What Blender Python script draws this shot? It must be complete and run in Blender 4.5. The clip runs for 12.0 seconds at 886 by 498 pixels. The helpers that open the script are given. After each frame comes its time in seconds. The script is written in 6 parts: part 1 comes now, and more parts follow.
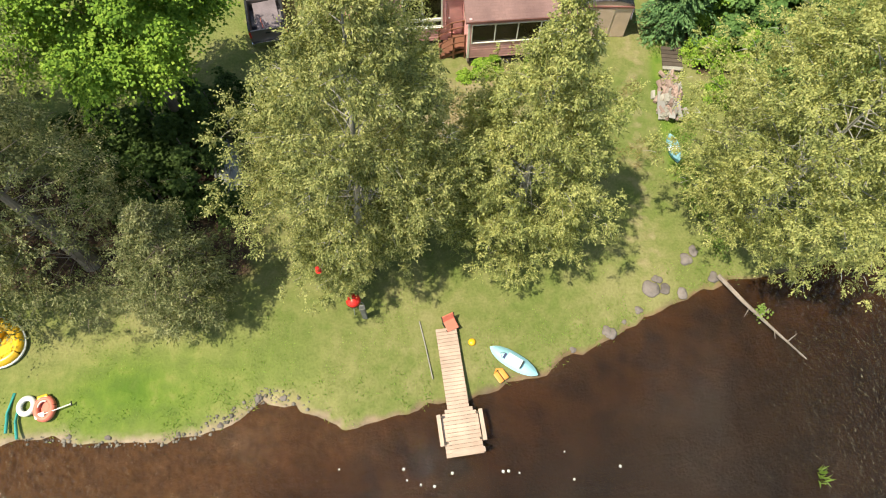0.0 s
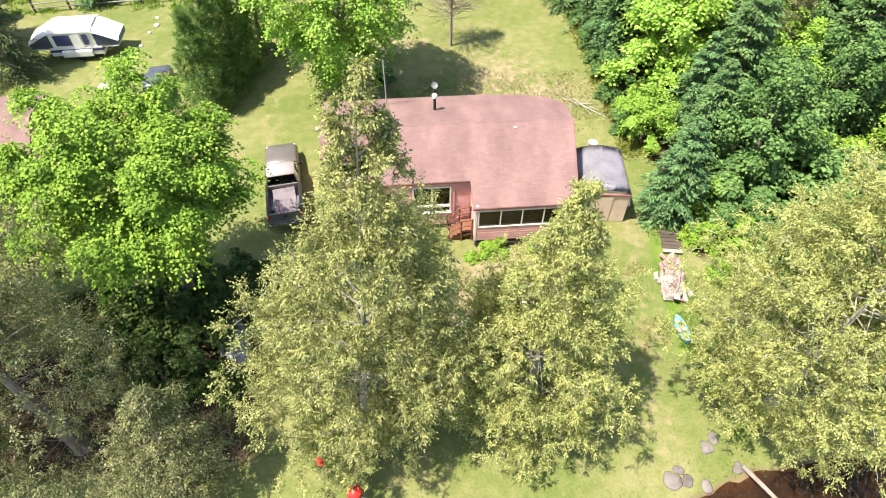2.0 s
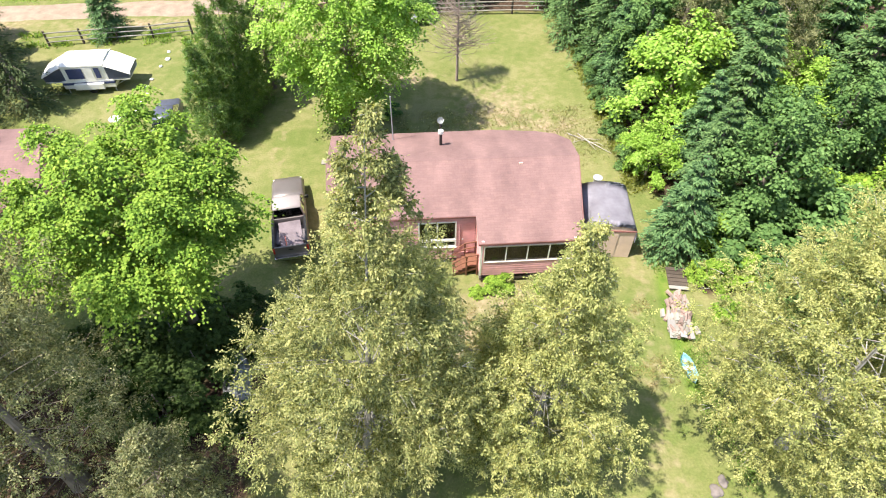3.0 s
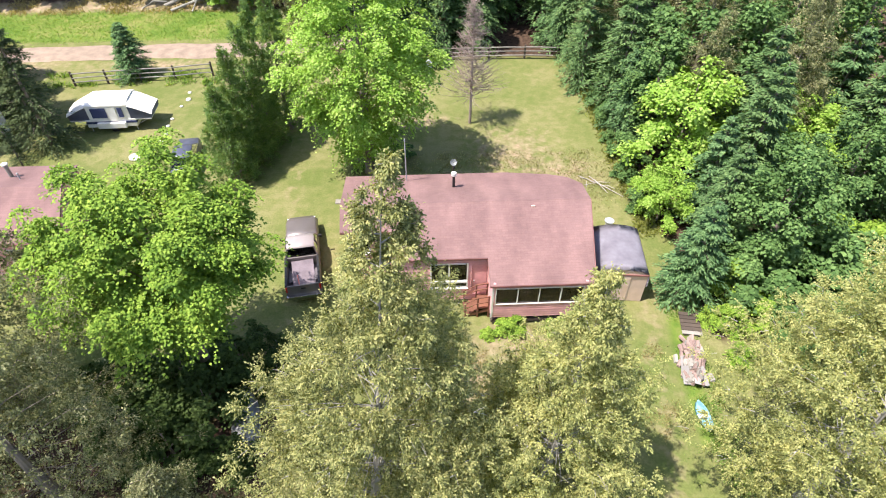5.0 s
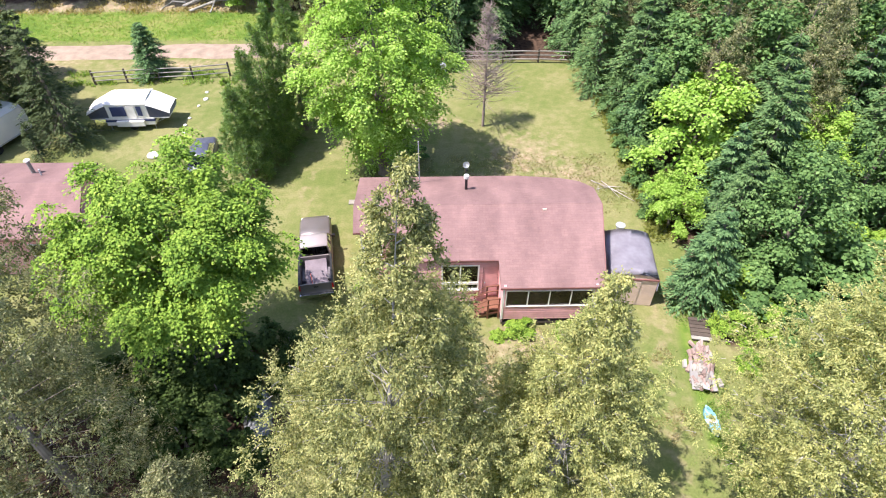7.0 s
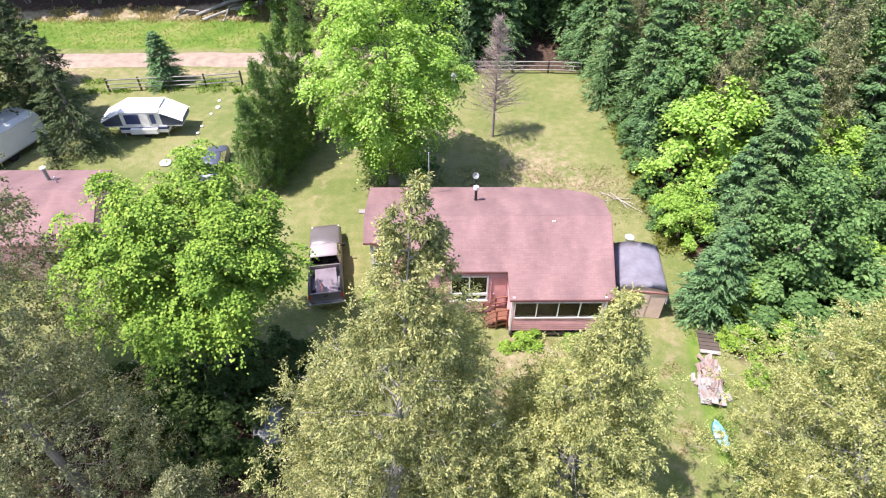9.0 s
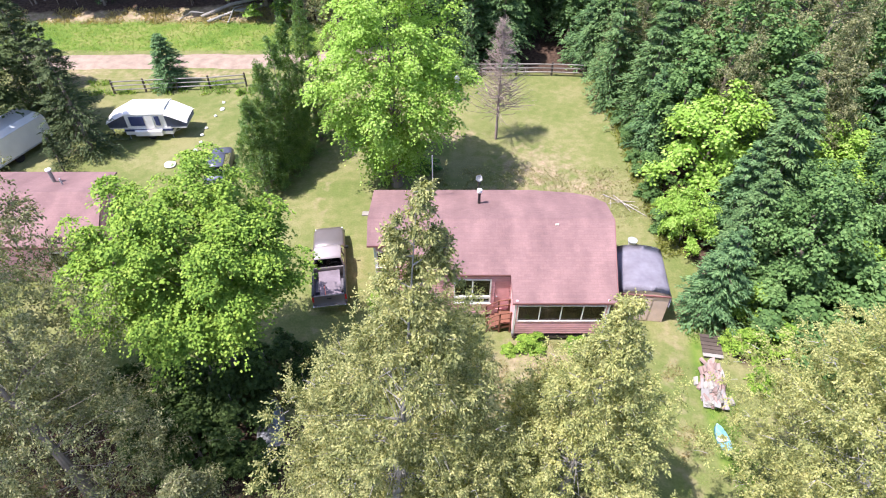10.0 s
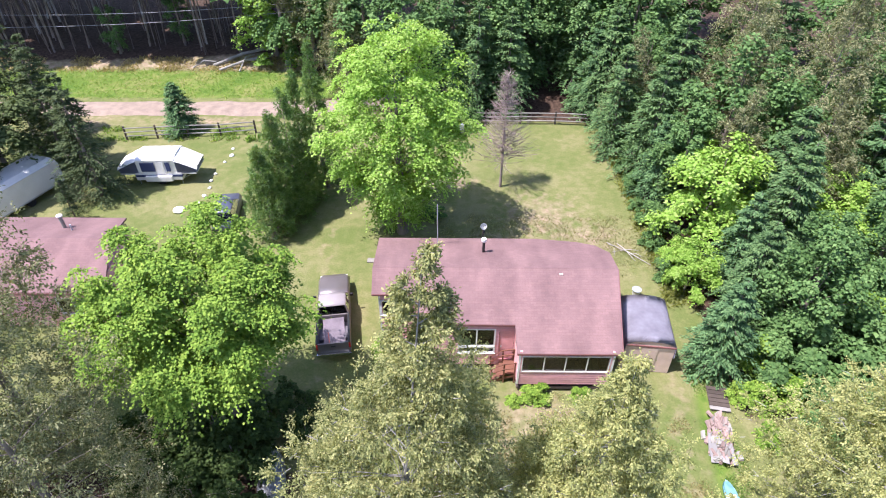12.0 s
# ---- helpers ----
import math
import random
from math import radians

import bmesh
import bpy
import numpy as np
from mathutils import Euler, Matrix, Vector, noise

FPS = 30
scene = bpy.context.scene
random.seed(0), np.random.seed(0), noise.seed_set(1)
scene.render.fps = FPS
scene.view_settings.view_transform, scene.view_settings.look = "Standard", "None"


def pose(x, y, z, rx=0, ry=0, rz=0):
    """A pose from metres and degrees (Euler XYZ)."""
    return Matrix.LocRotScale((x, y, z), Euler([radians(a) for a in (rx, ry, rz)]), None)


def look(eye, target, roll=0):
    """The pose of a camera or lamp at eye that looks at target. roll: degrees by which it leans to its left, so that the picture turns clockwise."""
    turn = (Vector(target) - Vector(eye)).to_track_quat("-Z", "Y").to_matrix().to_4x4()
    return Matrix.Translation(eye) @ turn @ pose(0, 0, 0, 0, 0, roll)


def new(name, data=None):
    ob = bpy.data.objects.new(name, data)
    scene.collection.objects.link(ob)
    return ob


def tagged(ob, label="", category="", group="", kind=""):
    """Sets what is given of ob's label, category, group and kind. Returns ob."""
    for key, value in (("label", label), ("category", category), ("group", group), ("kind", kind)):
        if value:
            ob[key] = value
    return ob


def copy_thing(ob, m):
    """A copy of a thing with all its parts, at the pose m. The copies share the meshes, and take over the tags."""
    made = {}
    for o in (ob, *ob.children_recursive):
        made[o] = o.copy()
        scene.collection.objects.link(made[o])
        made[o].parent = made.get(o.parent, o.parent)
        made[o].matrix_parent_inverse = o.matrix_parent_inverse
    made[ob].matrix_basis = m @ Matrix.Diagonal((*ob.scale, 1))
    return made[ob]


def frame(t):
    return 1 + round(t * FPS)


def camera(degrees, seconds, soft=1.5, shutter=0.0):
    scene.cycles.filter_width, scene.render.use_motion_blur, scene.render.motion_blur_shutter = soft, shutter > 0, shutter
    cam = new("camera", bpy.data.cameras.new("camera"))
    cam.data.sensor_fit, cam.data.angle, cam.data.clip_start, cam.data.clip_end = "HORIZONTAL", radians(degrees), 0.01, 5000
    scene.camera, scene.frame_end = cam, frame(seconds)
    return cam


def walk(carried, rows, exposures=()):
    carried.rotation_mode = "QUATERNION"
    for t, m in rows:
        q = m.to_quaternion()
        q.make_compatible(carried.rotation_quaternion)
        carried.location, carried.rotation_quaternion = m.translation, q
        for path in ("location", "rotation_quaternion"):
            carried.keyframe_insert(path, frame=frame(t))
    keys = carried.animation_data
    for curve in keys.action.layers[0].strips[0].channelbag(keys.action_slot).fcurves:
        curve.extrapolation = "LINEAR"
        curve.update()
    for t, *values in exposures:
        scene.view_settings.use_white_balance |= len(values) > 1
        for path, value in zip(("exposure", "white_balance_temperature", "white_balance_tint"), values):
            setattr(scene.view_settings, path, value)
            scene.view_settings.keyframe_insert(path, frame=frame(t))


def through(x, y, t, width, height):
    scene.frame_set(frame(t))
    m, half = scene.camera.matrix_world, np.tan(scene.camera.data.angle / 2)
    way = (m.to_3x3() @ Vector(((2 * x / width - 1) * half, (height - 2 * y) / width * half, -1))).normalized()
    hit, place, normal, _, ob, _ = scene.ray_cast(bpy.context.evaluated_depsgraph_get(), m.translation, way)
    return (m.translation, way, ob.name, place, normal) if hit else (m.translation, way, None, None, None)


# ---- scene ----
cam = camera(73.0, 12.0, 1.08)
PATH = [
    (0, (0.546, -0.816, 23.581, 24.277, -0.186, -4.984)),
    (0.2, (0.544, -0.764, 23.611, 24.133, -0.210, -4.913)),
    (0.3, (0.542, -0.736, 23.626, 24.391, -0.236, -4.883)),
    (0.4, (0.539, -0.708, 23.641, 26.353, -0.320, -4.878)),
    (0.5, (0.535, -0.678, 23.656, 27.612, -0.380, -4.864)),
    (0.7, (0.525, -0.617, 23.687, 27.593, -0.441, -4.682)),
    (0.8, (0.519, -0.585, 23.702, 27.824, -0.474, -4.593)),
    (0.9, (0.513, -0.552, 23.717, 28.982, -0.509, -4.508)),
    (1, (0.505, -0.518, 23.732, 32.124, -0.526, -4.453)),
    (1.1, (0.498, -0.484, 23.748, 35.015, -0.334, -4.399)),
    (1.5, (0.464, -0.341, 23.810, 35.185, -0.273, -4.612)),
    (1.6, (0.456, -0.305, 23.826, 35.624, -0.263, -4.579)),
    (1.7, (0.447, -0.268, 23.842, 38.162, -0.152, -4.525)),
    (1.8, (0.438, -0.232, 23.859, 39.871, -0.089, -4.473)),
    (2, (0.421, -0.161, 23.892, 39.849, -0.100, -4.417)),
    (2.2, (0.404, -0.092, 23.926, 39.875, -0.181, -4.323)),
    (2.3, (0.396, -0.059, 23.943, 40.053, -0.215, -4.274)),
    (2.4, (0.388, -0.027, 23.961, 41.146, -0.223, -4.209)),
    (2.5, (0.380, 0.004, 23.978, 42.491, -0.228, -4.139)),
    (3, (0.347, 0.135, 24.065, 42.547, -0.168, -3.865)),
    (3.2, (0.335, 0.177, 24.098, 42.620, -0.185, -3.775)),
    (3.3, (0.330, 0.195, 24.114, 42.862, -0.189, -3.731)),
    (3.4, (0.325, 0.211, 24.129, 44.771, -0.164, -3.693)),
    (3.5, (0.320, 0.226, 24.145, 45.443, -0.160, -3.649)),
    (3.7, (0.311, 0.251, 24.173, 45.666, -0.119, -3.494)),
    (5.5, (0.241, 0.203, 24.353, 46.061, -0.084, -2.276)),
    (6, (0.220, 0.123, 24.405, 46.080, -0.079, -1.894)),
    (6.5, (0.195, 0.043, 24.464, 46.121, -0.071, -1.582)),
    (7, (0.166, -0.013, 24.530, 46.207, -0.078, -1.256)),
    (7.5, (0.133, -0.033, 24.600, 46.358, -0.041, -0.958)),
    (9.5, (0.014, 0.063, 24.897, 46.829, -0.034, -0.224)),
    (10, (0.001, 0.070, 24.979, 46.813, -0.002, -0.073)),
    (10.5, (-0.007, 0.078, 25.069, 46.824, -0.031, 0.038)),
    (11, (-0.012, 0.104, 25.176, 46.847, -0.010, 0.105)),
    (11.4, (-0.017, 0.148, 25.277, 46.783, -0.100, 0.247)),
    (11.5, (-0.018, 0.163, 25.305, 49.801, -0.073, 0.307)),
    (11.9, (-0.024, 0.240, 25.427, 49.673, -0.078, 0.471)),
    (12, (-0.026, 0.264, 25.460, 50.608, -0.061, 0.499)),
]
walk(cam, [(t, pose(*p)) for t, p in PATH], [(0.0, 0.60, 7900, 2), (1.0, 0.95, 7600, 4), (2.0, 1.24, 7200, 7), (3.5, 1.13, 6950, 11), (5.5, 1.02, 6700, 16), (6.2, 1.05, 6620, 17), (9.5, 1.11, 6300, 22), (12.0, 0.99, 6050, 24)])

# ---- daylight ----
SUN_FROM = Vector((-0.42, -0.14, 1.0)).normalized()
world = bpy.data.worlds.new("sky")
scene.world = world
world.use_nodes = True
sky = world.node_tree.nodes.new("ShaderNodeTexSky")
sky.sky_type, sky.sun_disc = "NISHITA", False
sky.sun_elevation = math.asin(SUN_FROM.z)
sky.sun_rotation = math.atan2(SUN_FROM.x, SUN_FROM.y)
background = world.node_tree.nodes["Background"]
background.inputs["Strength"].default_value = 0.15
world.node_tree.links.new(sky.outputs["Color"], background.inputs["Color"])
sun = new("sun", bpy.data.lights.new("sun", "SUN"))
sun.data.energy, sun.data.angle, sun.data.color = 4.8, radians(0.53), (1.0, 0.95, 0.86)
sun.matrix_world = look(SUN_FROM * 60, (0, 0, 0))


# ---- materials ----
class Nodes:
    """Short hand for one material's node tree."""

    def __init__(self, name, rough=0.8, metal=0.0):
        self.material = bpy.data.materials.new(name)
        self.material.use_nodes = True
        self.tree = self.material.node_tree
        self.shader = self.tree.nodes["Principled BSDF"]
        self.shader.inputs["Roughness"].default_value = rough
        self.shader.inputs["Metallic"].default_value = metal
        self.place = self.add("ShaderNodeNewGeometry")

    def add(self, kind):
        return self.tree.nodes.new(kind)

    def link(self, a, b):
        self.tree.links.new(a, b)

    def noise(self, scale, detail=4.0, stretch=None):
        node = self.add("ShaderNodeTexNoise")
        node.inputs["Scale"].default_value, node.inputs["Detail"].default_value = scale, detail
        at = self.place.outputs["Position"]
        if stretch:
            grow = self.add("ShaderNodeVectorMath")
            grow.operation = "MULTIPLY"
            grow.inputs[1].default_value = stretch
            self.link(at, grow.inputs[0])
            at = grow.outputs[0]
        self.link(at, node.inputs["Vector"])
        return node.outputs["Fac"]

    def ramp(self, value, *stops):
        node = self.add("ShaderNodeValToRGB")
        while len(node.color_ramp.elements) < len(stops):
            node.color_ramp.elements.new(0.5)
        for element, (at, colour) in zip(node.color_ramp.elements, stops):
            element.position, element.color = at, (*colour, 1)
        self.link(value, node.inputs["Fac"])
        return node.outputs["Color"]

    def mix(self, a, b, by, blend="MIX"):
        node = self.add("ShaderNodeMix")
        node.data_type, node.blend_type = "RGBA", blend
        for socket, value in ((node.inputs[0], by), (node.inputs[6], a), (node.inputs[7], b)):
            if isinstance(value, bpy.types.NodeSocket):
                self.link(value, socket)
            elif isinstance(value, tuple):
                socket.default_value = (*value, 1)
            else:
                socket.default_value = value
        return node.outputs[2]

    def sums(self, op, a, b=0.0):
        node = self.add("ShaderNodeMath")
        node.operation = op
        for socket, value in ((node.inputs[0], a), (node.inputs[1], b)):
            if isinstance(value, bpy.types.NodeSocket):
                self.link(value, socket)
            else:
                socket.default_value = value
        return node.outputs[0]

    def band(self, value, low, high):
        node = self.add("ShaderNodeMapRange")
        node.inputs[1].default_value, node.inputs[2].default_value = low, high
        self.link(value, node.inputs[0])
        return node.outputs[0]

    def attribute(self, name):
        node = self.add("ShaderNodeAttribute")
        node.attribute_name = name
        return node.outputs["Fac"]

    def bump(self, height, strength=0.4, distance=0.02):
        node = self.add("ShaderNodeBump")
        node.inputs["Strength"].default_value, node.inputs["Distance"].default_value = strength, distance
        self.link(height, node.inputs["Height"])
        self.link(node.outputs["Normal"], self.shader.inputs["Normal"])

    def colour(self, socket):
        self.link(socket, self.shader.inputs["Base Color"])
        return self.material


def shade(colour, k):
    return tuple(min(1.0, c * k) for c in colour)


def plain(name, colour, rough=0.6, metal=0.0, vary=0.2, grain=30.0, bump=0.2, stretch=None, each=0.0):
    """Paint, wood, metal, cloth: large stains, fine grain, and a tone of its own for each piece."""
    n = Nodes(name, rough, metal)
    big = n.ramp(n.noise(1.3, 3), (0.3, shade(colour, 1 - vary)), (0.7, shade(colour, 1 + vary * 0.5)))
    fine = n.noise(grain, 5, stretch)
    out = n.mix(big, n.ramp(fine, (0.25, (0.55, 0.55, 0.55)), (0.75, (1.0, 1.0, 1.0))), 0.5 * min(1, vary * 3), "MULTIPLY")
    if each:
        one = n.add("ShaderNodeObjectInfo").outputs["Random"]
        out = n.mix(out, n.ramp(one, (0.0, (1 - each,) * 3), (1.0, (1.0, 1.0, 1.0))), 1.0, "MULTIPLY")
    if bump:
        n.bump(fine, bump, 0.01)
    return n.colour(out)


def leafy(name, dark, mid, light, through=0.35, patch=0.6):
    """Foliage: every leaf has its own tone, whole sprays drift lighter and darker, and light shines through."""
    n = Nodes(name, 0.68)
    one = n.place.outputs["Random Per Island"]
    drift, spray = n.noise(patch, 3), n.noise(2.6, 3)
    tone = n.sums("ADD", n.sums("MULTIPLY", one, 0.30), n.sums("ADD", n.sums("MULTIPLY", drift, 0.38), n.sums("MULTIPLY", spray, 0.40)))
    colour = n.ramp(tone, (0.30, dark), (0.51, mid), (0.76, light))
    n.shader.inputs["Specular IOR Level"].default_value = 0.2
    n.link(colour, n.shader.inputs["Base Color"])
    pass_on = n.add("ShaderNodeBsdfTranslucent")
    n.link(n.mix(colour, (1.0, 0.95, 0.35), 1.0, "MULTIPLY"), pass_on.inputs["Color"])
    both = n.add("ShaderNodeMixShader")
    both.inputs[0].default_value = through
    n.link(n.shader.outputs[0], both.inputs[1])
    n.link(pass_on.outputs[0], both.inputs[2])
    n.link(both.outputs[0], n.tree.nodes["Material Output"].inputs["Surface"])
    return n.material


CEDAR_LEAF = leafy("cedar_sprays", (0.105, 0.14, 0.05), (0.335, 0.37, 0.137), (0.62, 0.595, 0.255), 0.38)
OLIVE_CEDAR_LEAF = leafy("olive_cedar_sprays", (0.075, 0.10, 0.042), (0.28, 0.312, 0.12), (0.57, 0.545, 0.25), 0.38)
# Greyish sprays, darkened further for the shade on the left shore cedars.
GREY_SHADED_CEDAR_LEAF = leafy("greyish_shade_darkened_cedar_sprays", (0.062, 0.085, 0.037), (0.185, 0.21, 0.097), (0.43, 0.42, 0.235), 0.34)
MAPLE_LEAF = leafy("maple_leaves", (0.06, 0.135, 0.018), (0.17, 0.30, 0.038), (0.34, 0.475, 0.08), 0.26)
LIME_LEAF = leafy("young_maple_leaves", (0.14, 0.28, 0.035), (0.27, 0.46, 0.07), (0.50, 0.66, 0.20), 0.42)
WOOD_LEAF = leafy("woodland_leaves", (0.038, 0.085, 0.025), (0.086, 0.175, 0.05), (0.20, 0.33, 0.11), 0.27)
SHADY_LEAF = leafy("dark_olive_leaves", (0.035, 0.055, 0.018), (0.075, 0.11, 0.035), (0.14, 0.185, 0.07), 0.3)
# Leaf colour darkened to stand for the deep shade below the maple.
SHADED_UNDER_LEAF = leafy("shade_darkened_understorey_leaves", (0.03, 0.055, 0.015), (0.06, 0.105, 0.026), (0.11, 0.17, 0.05), 0.3)
SPRUCE_LEAF = leafy("spruce_needles", (0.042, 0.09, 0.034), (0.098, 0.188, 0.068), (0.21, 0.33, 0.125), 0.22)
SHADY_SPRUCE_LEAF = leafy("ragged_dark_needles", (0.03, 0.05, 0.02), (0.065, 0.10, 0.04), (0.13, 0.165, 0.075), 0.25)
BLUE_SPRUCE_LEAF = leafy("bluish_spruce_needles", (0.037, 0.086, 0.038), (0.09, 0.188, 0.075), (0.21, 0.35, 0.145), 0.25)
DARK_CEDAR_LEAF = leafy("dense_hedge_cedar", (0.07, 0.14, 0.046), (0.155, 0.275, 0.093), (0.31, 0.44, 0.17), 0.45)
GRASS_LEAF = leafy("grass_blades", (0.20, 0.24, 0.06), (0.28, 0.32, 0.08), (0.38, 0.39, 0.14), 0.55)
DRY_LEAF = leafy("dry_grass", (0.29, 0.26, 0.13), (0.40, 0.35, 0.18), (0.52, 0.45, 0.26), 0.5)
WEED_LEAF = leafy("rough_weeds", (0.17, 0.20, 0.07), (0.29, 0.29, 0.13), (0.52, 0.48, 0.34), 0.5)
MEADOW_LEAF = leafy("meadow_blades", (0.17, 0.30, 0.065), (0.24, 0.39, 0.10), (0.37, 0.48, 0.16), 0.55)
BARK = plain("bark", (0.24, 0.20, 0.165), 0.95, vary=0.4, grain=14, bump=0.8, stretch=(1, 1, 0.15))
PALE_BARK = plain("pale_bark", (0.45, 0.43, 0.39), 0.9, vary=0.3, grain=10, bump=0.5, stretch=(1, 1, 0.3), each=0.3)
DRIFTWOOD = plain("grey_brown_driftwood", (0.30, 0.25, 0.22), 0.95, vary=0.4, grain=9, bump=0.6)
BLEACHED = plain("bleached_barkless_wood", (0.48, 0.44, 0.40), 0.85, vary=0.25, grain=12, bump=0.3)
SAPLING_BARK = plain("sapling_bark", (0.20, 0.155, 0.13), 0.95, vary=0.5, grain=6, bump=0.4)
DEAD_BARK = plain("bare_grey_twigs", (0.36, 0.285, 0.255), 0.95, vary=0.3, grain=20, bump=0.3)


def make_ground():
    n = Nodes("lawn_and_soil", 0.95)
    n.shader.inputs["Specular IOR Level"].default_value = 0.15
    patch, fine, mid = n.noise(0.22, 5), n.noise(9, 6), n.noise(1.7, 5)
    lawn = n.ramp(n.sums("ADD", n.sums("MULTIPLY", patch, 0.6), n.sums("MULTIPLY", mid, 0.4)),
                  (0.38, (0.128, 0.162, 0.048)), (0.49, (0.170, 0.185, 0.068)), (0.60, (0.225, 0.217, 0.100)))
    lawn = n.mix(lawn, n.ramp(fine, (0.25, (0.5, 0.55, 0.45)), (0.7, (1.0, 1.0, 1.0))), 0.55, "MULTIPLY")
    soil = n.ramp(n.noise(3, 6), (0.3, (0.21, 0.155, 0.10)), (0.7, (0.39, 0.305, 0.215)))
    edge = n.sums("ADD", n.attribute("soil"), n.sums("MULTIPLY", n.sums("SUBTRACT", n.noise(1.6, 7), 0.5), 1.5))
    out = n.mix(lawn, soil, n.band(edge, 0.3, 0.95))
    # Leaf litter, its brown also darkened for the shade below the trees.
    litter_shade = n.ramp(n.noise(4, 6), (0.3, (0.032, 0.02, 0.014)), (0.7, (0.10, 0.066, 0.048)))
    out = n.mix(out, litter_shade, n.band(n.sums("ADD", n.attribute("litter_shade"), n.sums("MULTIPLY", n.sums("SUBTRACT", n.noise(1.1, 5), 0.5), 0.8)), 0.3, 0.7))
    lush = n.ramp(n.sums("ADD", n.sums("MULTIPLY", patch, 0.55), n.sums("MULTIPLY", mid, 0.45)), (0.38, (0.07, 0.135, 0.02)), (0.50, (0.115, 0.175, 0.032)), (0.62, (0.20, 0.21, 0.07)))
    out = n.mix(out, lush, n.band(n.sums("ADD", n.attribute("lush"), n.sums("MULTIPLY", n.sums("SUBTRACT", mid, 0.5), 0.8)), 0.3, 0.8))
    bed = n.ramp(n.noise(0.9, 4), (0.36, (0.05, 0.03, 0.016)), (0.64, (0.16, 0.092, 0.045)))
    silt = n.ramp(n.noise(2.3, 6), (0.3, (0.18, 0.14, 0.105)), (0.7, (0.34, 0.275, 0.21)))
    bed = n.mix(silt, bed, n.band(n.attribute("deep"), 0.02, 0.36))
    bed = n.mix(bed, n.ramp(n.noise(0.6, 4), (0.36, (0.012, 0.008, 0.006)), (0.64, (0.04, 0.028, 0.018))), n.band(n.attribute("deep"), 0.25, 1.0))
    out = n.mix(out, bed, n.band(n.sums("ADD", n.attribute("wet"), n.sums("MULTIPLY", n.sums("SUBTRACT", n.noise(2.2, 5), 0.5), 0.9)), 0.2, 0.8))
    n.bump(n.sums("ADD", n.sums("MULTIPLY", fine, 0.6), mid), 0.6, 0.08)
    return n.colour(out)


GROUND = make_ground()


def make_water():
    n = Nodes("brown_lake_water", 0.04)
    ripple = n.add("ShaderNodeTexNoise")
    ripple.inputs["Scale"].default_value, ripple.inputs["Detail"].default_value = 5.0, 2
    n.link(n.place.outputs["Position"], ripple.inputs["Vector"])
    bump = n.add("ShaderNodeBump")
    bump.inputs["Strength"].default_value, bump.inputs["Distance"].default_value = 1.0, 0.2
    n.link(ripple.outputs["Fac"], bump.inputs["Height"])
    gloss, clear, weigh = n.add("ShaderNodeBsdfGlossy"), n.add("ShaderNodeBsdfTransparent"), n.add("ShaderNodeFresnel")
    gloss.inputs["Roughness"].default_value = 0.05
    clear.inputs["Color"].default_value = (0.50, 0.37, 0.25, 1)
    weigh.inputs["IOR"].default_value = 1.33
    for node in (gloss, weigh):
        n.link(bump.outputs["Normal"], node.inputs["Normal"])
    murk, cloudy = n.add("ShaderNodeBsdfDiffuse"), n.add("ShaderNodeMixShader")
    n.link(n.ramp(n.noise(0.35, 5), (0.3, (0.055, 0.035, 0.023)), (0.7, (0.09, 0.06, 0.041))), murk.inputs["Color"])
    cloudy.inputs[0].default_value = 0.15
    n.link(clear.outputs[0], cloudy.inputs[1])
    n.link(murk.outputs[0], cloudy.inputs[2])
    both = n.add("ShaderNodeMixShader")
    n.link(weigh.outputs[0], both.inputs[0])
    n.link(cloudy.outputs[0], both.inputs[1])
    n.link(gloss.outputs[0], both.inputs[2])
    n.link(both.outputs[0], n.tree.nodes["Material Output"].inputs["Surface"])
    return n.material


WATER = make_water()


def make_shingles():
    n = Nodes("faded_red_shingles", 0.95)
    tabs = n.add("ShaderNodeTexBrick")
    tabs.offset = 0.5
    for key, value in (("Scale", 1.0), ("Mortar Size", 0.008), ("Brick Width", 0.33), ("Row Height", 0.14), ("Bias", 0.0)):
        tabs.inputs[key].default_value = value
    tabs.inputs["Color1"].default_value, tabs.inputs["Color2"].default_value = (0.225, 0.143, 0.143, 1), (0.258, 0.162, 0.160, 1)
    tabs.inputs["Mortar"].default_value = (0.215, 0.13, 0.13, 1)
    n.link(n.place.outputs["Position"], tabs.inputs["Vector"])
    streak = n.ramp(n.noise(0.7, 5, (1.2, 0.35, 1)), (0.32, (0.72, 0.68, 0.68)), (0.66, (1.06, 1.02, 1.0)))
    speck = n.ramp(n.noise(22, 4), (0.3, (0.75, 0.75, 0.75)), (0.7, (1.0, 1.0, 1.0)))
    n.bump(tabs.outputs["Fac"], 0.3, -0.01)
    return n.colour(n.mix(n.mix(tabs.outputs["Color"], streak, 1.0, "MULTIPLY"), speck, 0.7, "MULTIPLY"))


SHINGLES = make_shingles()
RED_SIDING = plain("faded_red_siding", (0.86, 0.45, 0.47), 0.6, vary=0.2, grain=18, each=0.18, stretch=(0.2, 1, 1))
DARK_RED = plain("dark_red_trim", (0.23, 0.10, 0.095), 0.6, vary=0.2)
STAIN = plain("brown_stained_wood", (0.22, 0.09, 0.055), 0.7, vary=0.25, grain=20, each=0.25)
WHITE = plain("white_paint", (0.78, 0.77, 0.74), 0.5, vary=0.08, bump=0.05)
OFF_WHITE = plain("off_white_plastic", (0.7, 0.7, 0.68), 0.4, vary=0.1, bump=0.05)
DARK = plain("dark_interior", (0.03, 0.028, 0.026), 0.9, vary=0.2)
